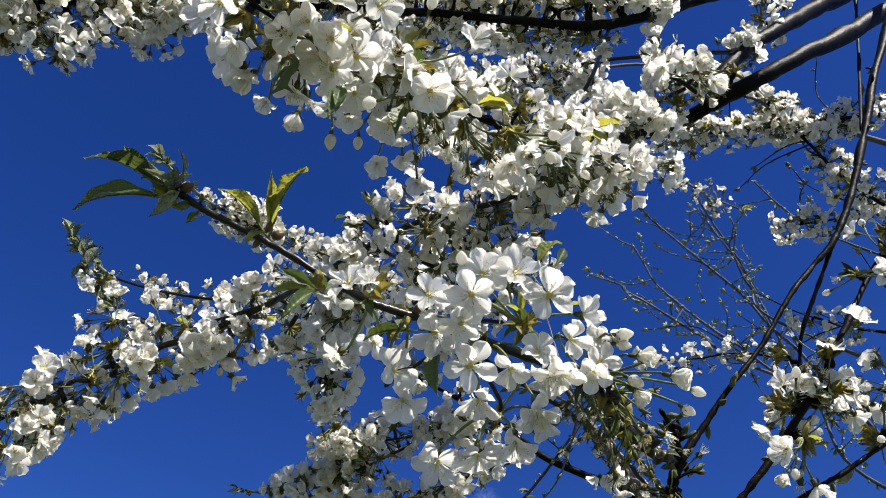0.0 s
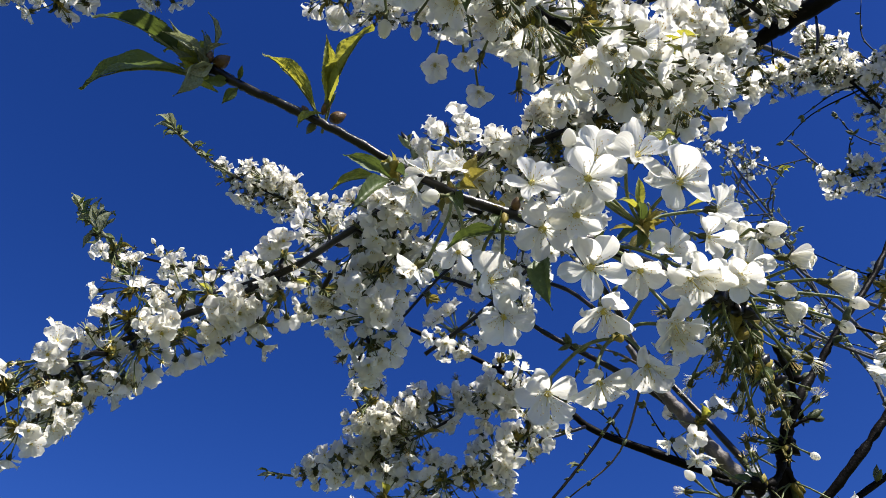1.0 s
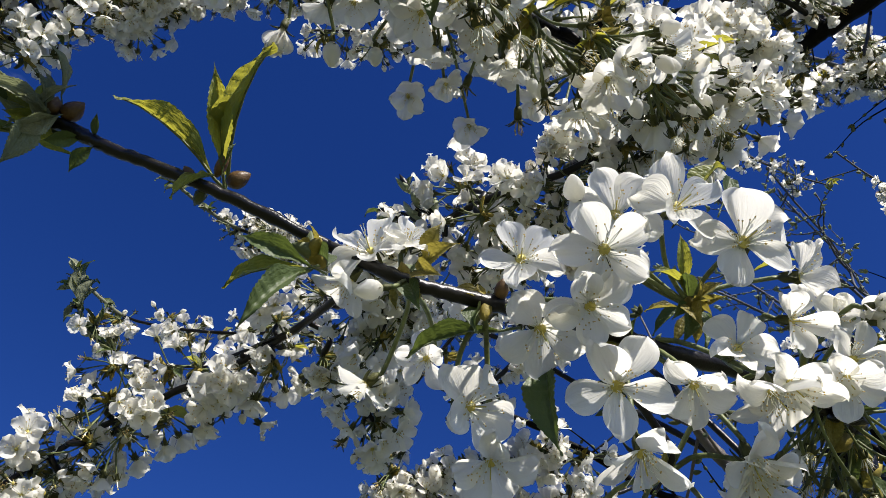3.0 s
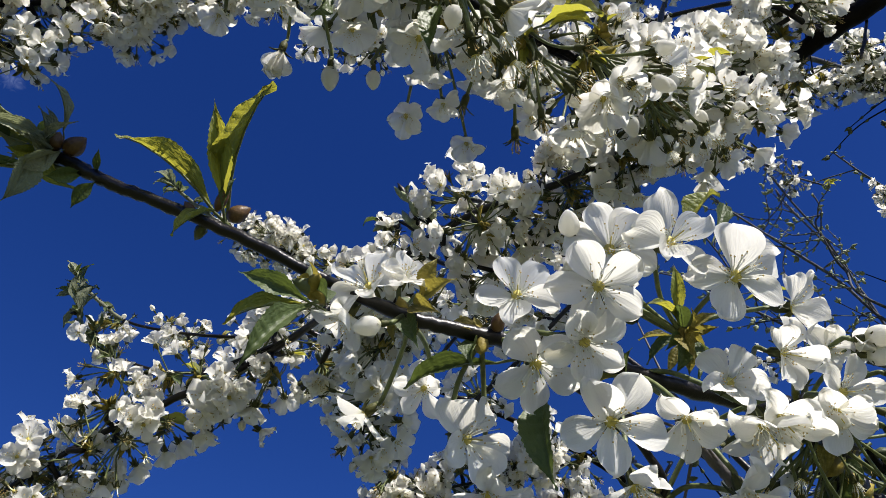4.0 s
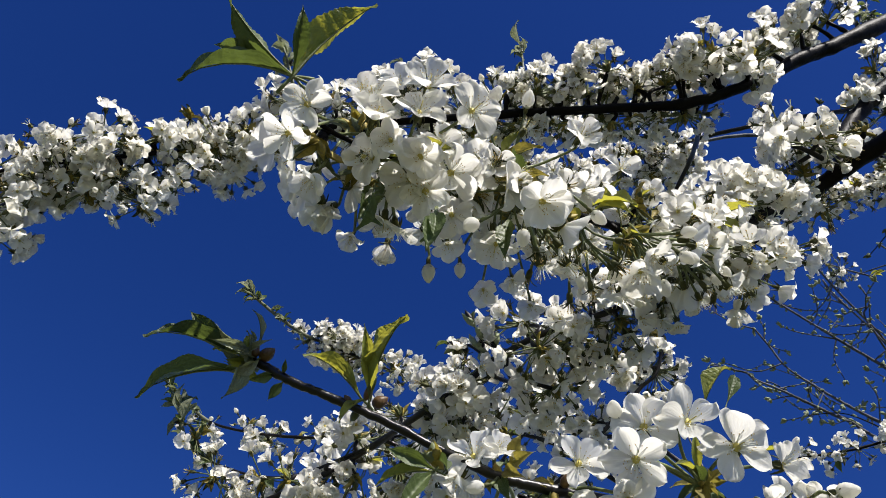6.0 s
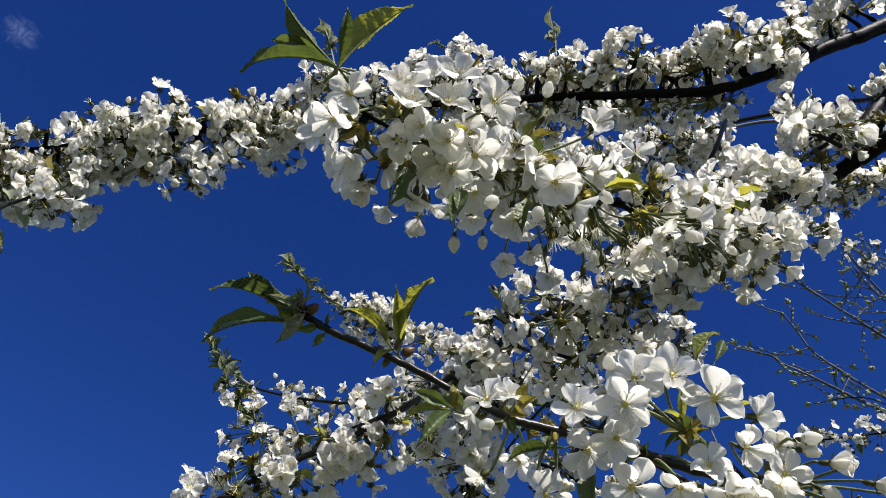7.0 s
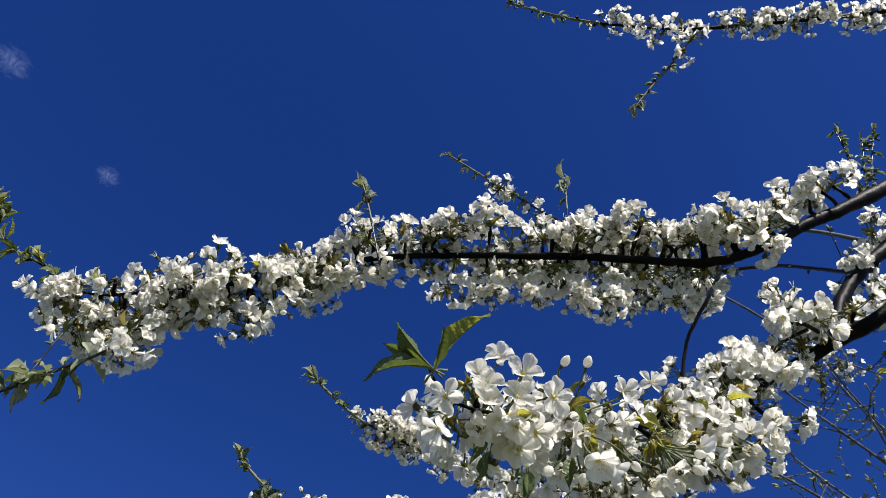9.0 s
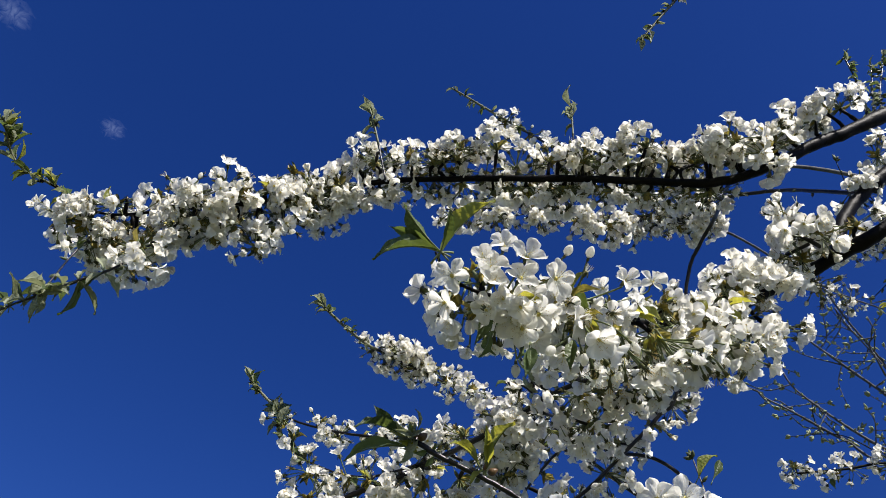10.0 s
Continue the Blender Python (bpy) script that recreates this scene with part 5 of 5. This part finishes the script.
withered(near, 12.0, 7, 0.95, (0.9, -0.1, 0.1), 4, 3)
for i in (13.8, 14.4):
    withered(near, i, 2, 0.8, (0.5, 0, 0.2), 10, 1)
wood["I9"].dress(0.4, 3, 0.012, 2.8, split=True, leafy=0.5, lean=(-0.2, 0.2, -1.0), droop=0.3, pick=(8, 17))
withered(wood["I9"], 1.5, 8, 0.9, (-0.4, 0.1, 0.3), 10, 2)
withered(wood["I1"], 12.9, 12, 0.9, (-0.6, -0.3, 0.2), 14, 3)
withered(wood["I2"], 3.9, 10, 0.9, (-0.1, -0.3, -0.3), 14, 4)
withered(wood["I3"], 6.2, 8, 0.9, (0.1, -0.4, -0.2), 14, 4)
near.buds(0.2, 4, 0.03, 0.9, 0)
for i, at, size in ((3.3, (-0.4, -0.4, 0.5), 0.6), (7.4, (0.2, -0.8, 0.4), 0.8)):
    p, way, r = near.at(i)
    blob(near.wood, p + unit(at) * r * 0.6, unit(at), 0.0068 * size, 0.0022 * size, 3, 7, 10)

# leaves that stand out, each from base to tip
leaf_rng = np.random.default_rng(4)
for key, base, tip, width, face in (
        ("y", (-0.012, 0.314, 1.903), (0.006, 0.284, 1.911), 0.30, (-0.75, -0.60, 0.25)),
        ("y", (-0.012, 0.312, 1.901), (-0.010, 0.289, 1.914), 0.21, (0.35, -0.75, -0.5)),
        ("y", (-0.015, 0.314, 1.902), (-0.029, 0.287, 1.900), 0.21, (-0.2, -0.5, 0.85)),
):
    leaf(tree, key, base, tip, width, unit(face))
for key, base, tip, width in (
        ("g", (-0.057, 0.298, 1.909), (-0.08, 0.272, 1.9), 0.22),
        ("g", (-0.057, 0.299, 1.906), (-0.09, 0.294, 1.893), 0.17),
        ("g", (-0.011, 0.31, 1.898), (-0.008, 0.306, 1.905), 0.36),
        ("y", (-0.013, 0.31, 1.898), (-0.019, 0.306, 1.885), 0.25),
):
    leaf(tree, key, base, tip, width, unit(np.array([0.1, -0.75, 0.3]) + leaf_rng.normal(0, 0.4, 3)))
for key, base, tip, width in (
        ("g", (0.012, 0.32, 1.874), (-0.004, 0.313, 1.879), 0.26),
        ("g", (0.011, 0.321, 1.874), (0.001, 0.314, 1.852), 0.24),
        ("y", (0.01, 0.32, 1.874), (-0.008, 0.32, 1.87), 0.22),
        ("y", (0.109, 0.353, 1.924), (0.121, 0.349, 1.939), 0.4),
        ("g", (0.117, 0.354, 1.923), (0.124, 0.355, 1.939), 0.32),
        ("g", (0.063, 0.351, 1.871), (0.063, 0.348, 1.841), 0.27),
        ("y", (0.099, 0.352, 1.888), (0.1, 0.343, 1.902), 0.16),
        ("y", (0.1, 0.352, 1.888), (0.09, 0.342, 1.888), 0.22),
        ("g", (0.052, 0.345, 1.874), (0.028, 0.351, 1.873), 0.22),
        ("y", (0.121, 0.359, 1.902), (0.132, 0.354, 1.9), 0.29),
        ("o", (0.101, 0.354, 1.887), (0.109, 0.351, 1.891), 0.32),
):
    leaf(tree, key, base, tip, width, unit(np.array([0.1, -0.75, 0.3]) + leaf_rng.normal(0, 0.4, 3)))
for key, base, tip, width in (
        ("g", (0.102, 0.361, 1.893), (0.091, 0.363, 1.885), 0.26),
        ("g", (0.102, 0.361, 1.893), (0.103, 0.36, 1.877), 0.26),
        ("o", (0.101, 0.362, 1.891), (0.096, 0.364, 1.882), 0.26),
        ("o", (0.102, 0.357, 1.889), (0.109, 0.352, 1.887), 0.26),
        ("o", (0.1, 0.361, 1.892), (0.09, 0.361, 1.892), 0.26),
):
    leaf(tree, key, base, tip, width, unit(np.array([0.1, -0.75, 0.3]) + leaf_rng.normal(0, 0.4, 3)))
for key, base, tip, width in (
        ("g", (0.103, 0.362, 1.891), (0.109, 0.363, 1.886), 0.26),
        ("g", (-0.036, 0.229, 1.994), (-0.072, 0.215, 1.974), 0.2),
        ("g", (-0.036, 0.229, 1.994), (-0.067, 0.215, 2.004), 0.19),
        ("g", (-0.036, 0.229, 1.994), (-0.054, 0.197, 2.000), 0.26),
        ("y", (-0.036, 0.229, 1.994), (-0.004, 0.217, 2.029), 0.26),
        ("g", (-0.036, 0.229, 1.994), (-0.028, 0.206, 2.008), 0.2),
        ("o", (0.036, 0.299, 2.026), (0.058, 0.290, 2.025), 0.26),
        ("y", (0.038, 0.299, 2.028), (0.05, 0.292, 2.047), 0.29),
        ("g", (0.043, 0.299, 2.026), (0.048, 0.289, 1.995), 0.4),
        ("y", (0.083, 0.358, 2.069), (0.101, 0.348, 2.046), 0.22),
        ("y", (0.087, 0.358, 2.069), (0.098, 0.346, 2.079), 0.25),
):
    leaf(tree, key, base, tip, width, unit(np.array([0.1, -0.75, 0.3]) + leaf_rng.normal(0, 0.4, 3)))
for key, base, tip, width in (
        ("y", (0.08, 0.358, 2.072), (0.103, 0.343, 2.048), 0.25),
        ("y", (0.168, 0.443, 2.165), (0.197, 0.429, 2.158), 0.25),
        ("y", (0.168, 0.443, 2.163), (0.182, 0.435, 2.134), 0.29),
        ("g", (-0.008, 0.266, 1.963), (-0.015, 0.275, 1.95), 0.32),
        ("g", (0.014, 0.277, 1.96), (0.012, 0.278, 1.936), 0.25),
        ("g", (-0.007, 0.274, 1.972), (-0.008, 0.274, 1.952), 0.4),
        ("g", (0.015, 0.277, 1.961), (0.015, 0.277, 1.94), 0.32),
        ("g", (0.04, 0.313, 2.003), (0.037, 0.315, 1.975), 0.29),
        ("g", (0.041, 0.303, 2.042), (0.052, 0.305, 2.013), 0.36),
        ("g", (-0.014, 0.283, 2.001), (-0.02, 0.285, 1.971), 0.29),
        ("g", (0.005, 0.296, 1.99), (0.005, 0.296, 1.968), 0.32),
):
    leaf(tree, key, base, tip, width, unit(np.array([0.1, -0.75, 0.3]) + leaf_rng.normal(0, 0.4, 3)))

# the rosette of young leaves at the near branch's end
for key, base, tip, width in (
        ("p", (-0.050, 0.294, 1.914), (-0.050, 0.283, 1.920), 0.23),
        ("p", (-0.052, 0.294, 1.913), (-0.051, 0.287, 1.914), 0.32),
        ("p", (-0.052, 0.294, 1.910), (-0.061, 0.281, 1.904), 0.20),
        ("p", (-0.054, 0.294, 1.912), (-0.061, 0.281, 1.911), 0.20),
        ("p", (-0.054, 0.294, 1.907), (-0.058, 0.298, 1.892), 0.46),
        ("p", (-0.049, 0.296, 1.908), (-0.057, 0.293, 1.899), 0.46),
        ("g", (-0.0435, 0.3005, 1.9045), (-0.0510, 0.2975, 1.9000), 0.40),
        ("g", (-0.0405, 0.3005, 1.9035), (-0.0385, 0.2950, 1.9060), 0.32),
        ("g", (-0.0400, 0.3010, 1.9010), (-0.0450, 0.3030, 1.8945), 0.40),
        ("g", (-0.060, 0.297, 1.912), (-0.076, 0.284, 1.924), 0.26),
):
    leaf(tree, key, base, tip, width, unit(np.array([0.4, -0.6, -0.6]) + leaf_rng.normal(0, 0.45, 3)))
for k in range(14):
    d = unit(np.array([-0.5, -0.5, -0.35]) + leaf_rng.normal(0, 0.5, 3))
    at = np.array([-0.053, 0.296, 1.909]) + leaf_rng.normal(0, 0.0012, 3)
    leaf(tree, "pyp"[k % 3], at, at + d * leaf_rng.uniform(0.007, 0.014), (0.3, 0.42, 0.22)[k % 3], unit(np.array([0.5, -0.5, -0.5]) + leaf_rng.normal(0, 0.5, 3)))
for at, way, length, girth in (((-0.050, 0.298, 1.9095), (0.85, -0.35, 0.35), 0.0070, 0.0025), ((-0.053, 0.297, 1.910), (0.5, -0.6, 0.5), 0.0052, 0.0023), ((-0.0105, 0.3125, 1.8970), (0.9, -0.1, 0.45), 0.0065, 0.0023), ((-0.013, 0.311, 1.898), (0.5, -0.6, 0.7), 0.0080, 0.0014)):
    blob(near.wood, at, unit(way), length, girth, 3, 8, 10)

for key, first, last in (("Fa", 0, 2.2), ("H", 0, 1.8), ("b2", 0, 2.2), ("T", 0, 1.6), ("T2", 1.6, 3), ("A", 15, 17), ("L_up", 2.6, 4), ("G1", 0, 1.6), ("b1", 0, 1.2), ("b3", 0, 1.2)):
    wood[key].shoot(first, last)
for b in wood.values():
    b.finish()

# ---- thin wisps of cloud, far off ----
m, nodes, links = material("cloud_wisp")
coord = nodes.new("ShaderNodeTexCoord")
puff = node(nodes, "ShaderNodeTexNoise", Scale=3.4, Detail=7.0, Roughness=0.6, Distortion=1.4)
links.new(coord.outputs["Generated"], puff.inputs["Vector"])
ball = nodes.new("ShaderNodeTexGradient")
ball.gradient_type = "SPHERICAL"
shift = node(nodes, "ShaderNodeMapping", Location=(-1, -1, 0), Scale=(2, 2, 0))
links.new(coord.outputs["Generated"], shift.inputs["Vector"])
links.new(shift.outputs[0], ball.inputs["Vector"])
times = nodes.new("ShaderNodeMath")
times.operation = "MULTIPLY"
links.new(puff.outputs[0], times.inputs[0])
links.new(ball.outputs[0], times.inputs[1])
veil = ramp(nodes, [(0.24, (0, 0, 0)), (0.72, (0.13, 0.13, 0.13))])
links.new(times.outputs[0], veil.inputs[0])
clear = nodes.new("ShaderNodeBsdfTransparent")
white = node(nodes, "ShaderNodeEmission", Color=(0.55, 0.66, 0.95, 1), Strength=0.75)
blend = nodes.new("ShaderNodeMixShader")
links.new(veil.outputs[0], blend.inputs[0])
links.new(clear.outputs[0], blend.inputs[1])
links.new(white.outputs[0], blend.inputs[2])
out = nodes.new("ShaderNodeOutputMaterial")
links.new(blend.outputs[0], out.inputs[0])


def cloud(at, size):
    s = Shape()
    s.add([(x, y, 6 * math.sin(5 * x) * math.cos(4 * y)) for y in np.linspace(-1, 1, 9) for x in np.linspace(-1, 1, 9)], [(j * 9 + i, j * 9 + i + 1, j * 9 + i + 10, j * 9 + i + 9) for j in range(8) for i in range(8)])
    ob = new("cloud", s.mesh("cloud", [m]))
    ob.matrix_world = look(at, (0, 0, 1.6)) @ Matrix.Diagonal((size, size * 0.7, 1, 1))
    tagged(ob, "faint wisp of white cloud in the blue sky", "cloud", kind="structure")


cloud((-798.8, 577.0, 1132.5), 49.7)
cloud((-893.3, 361.6, 1151.1), 71.8)
cloud((55.8, 1321.8, 709.0), 60.8)
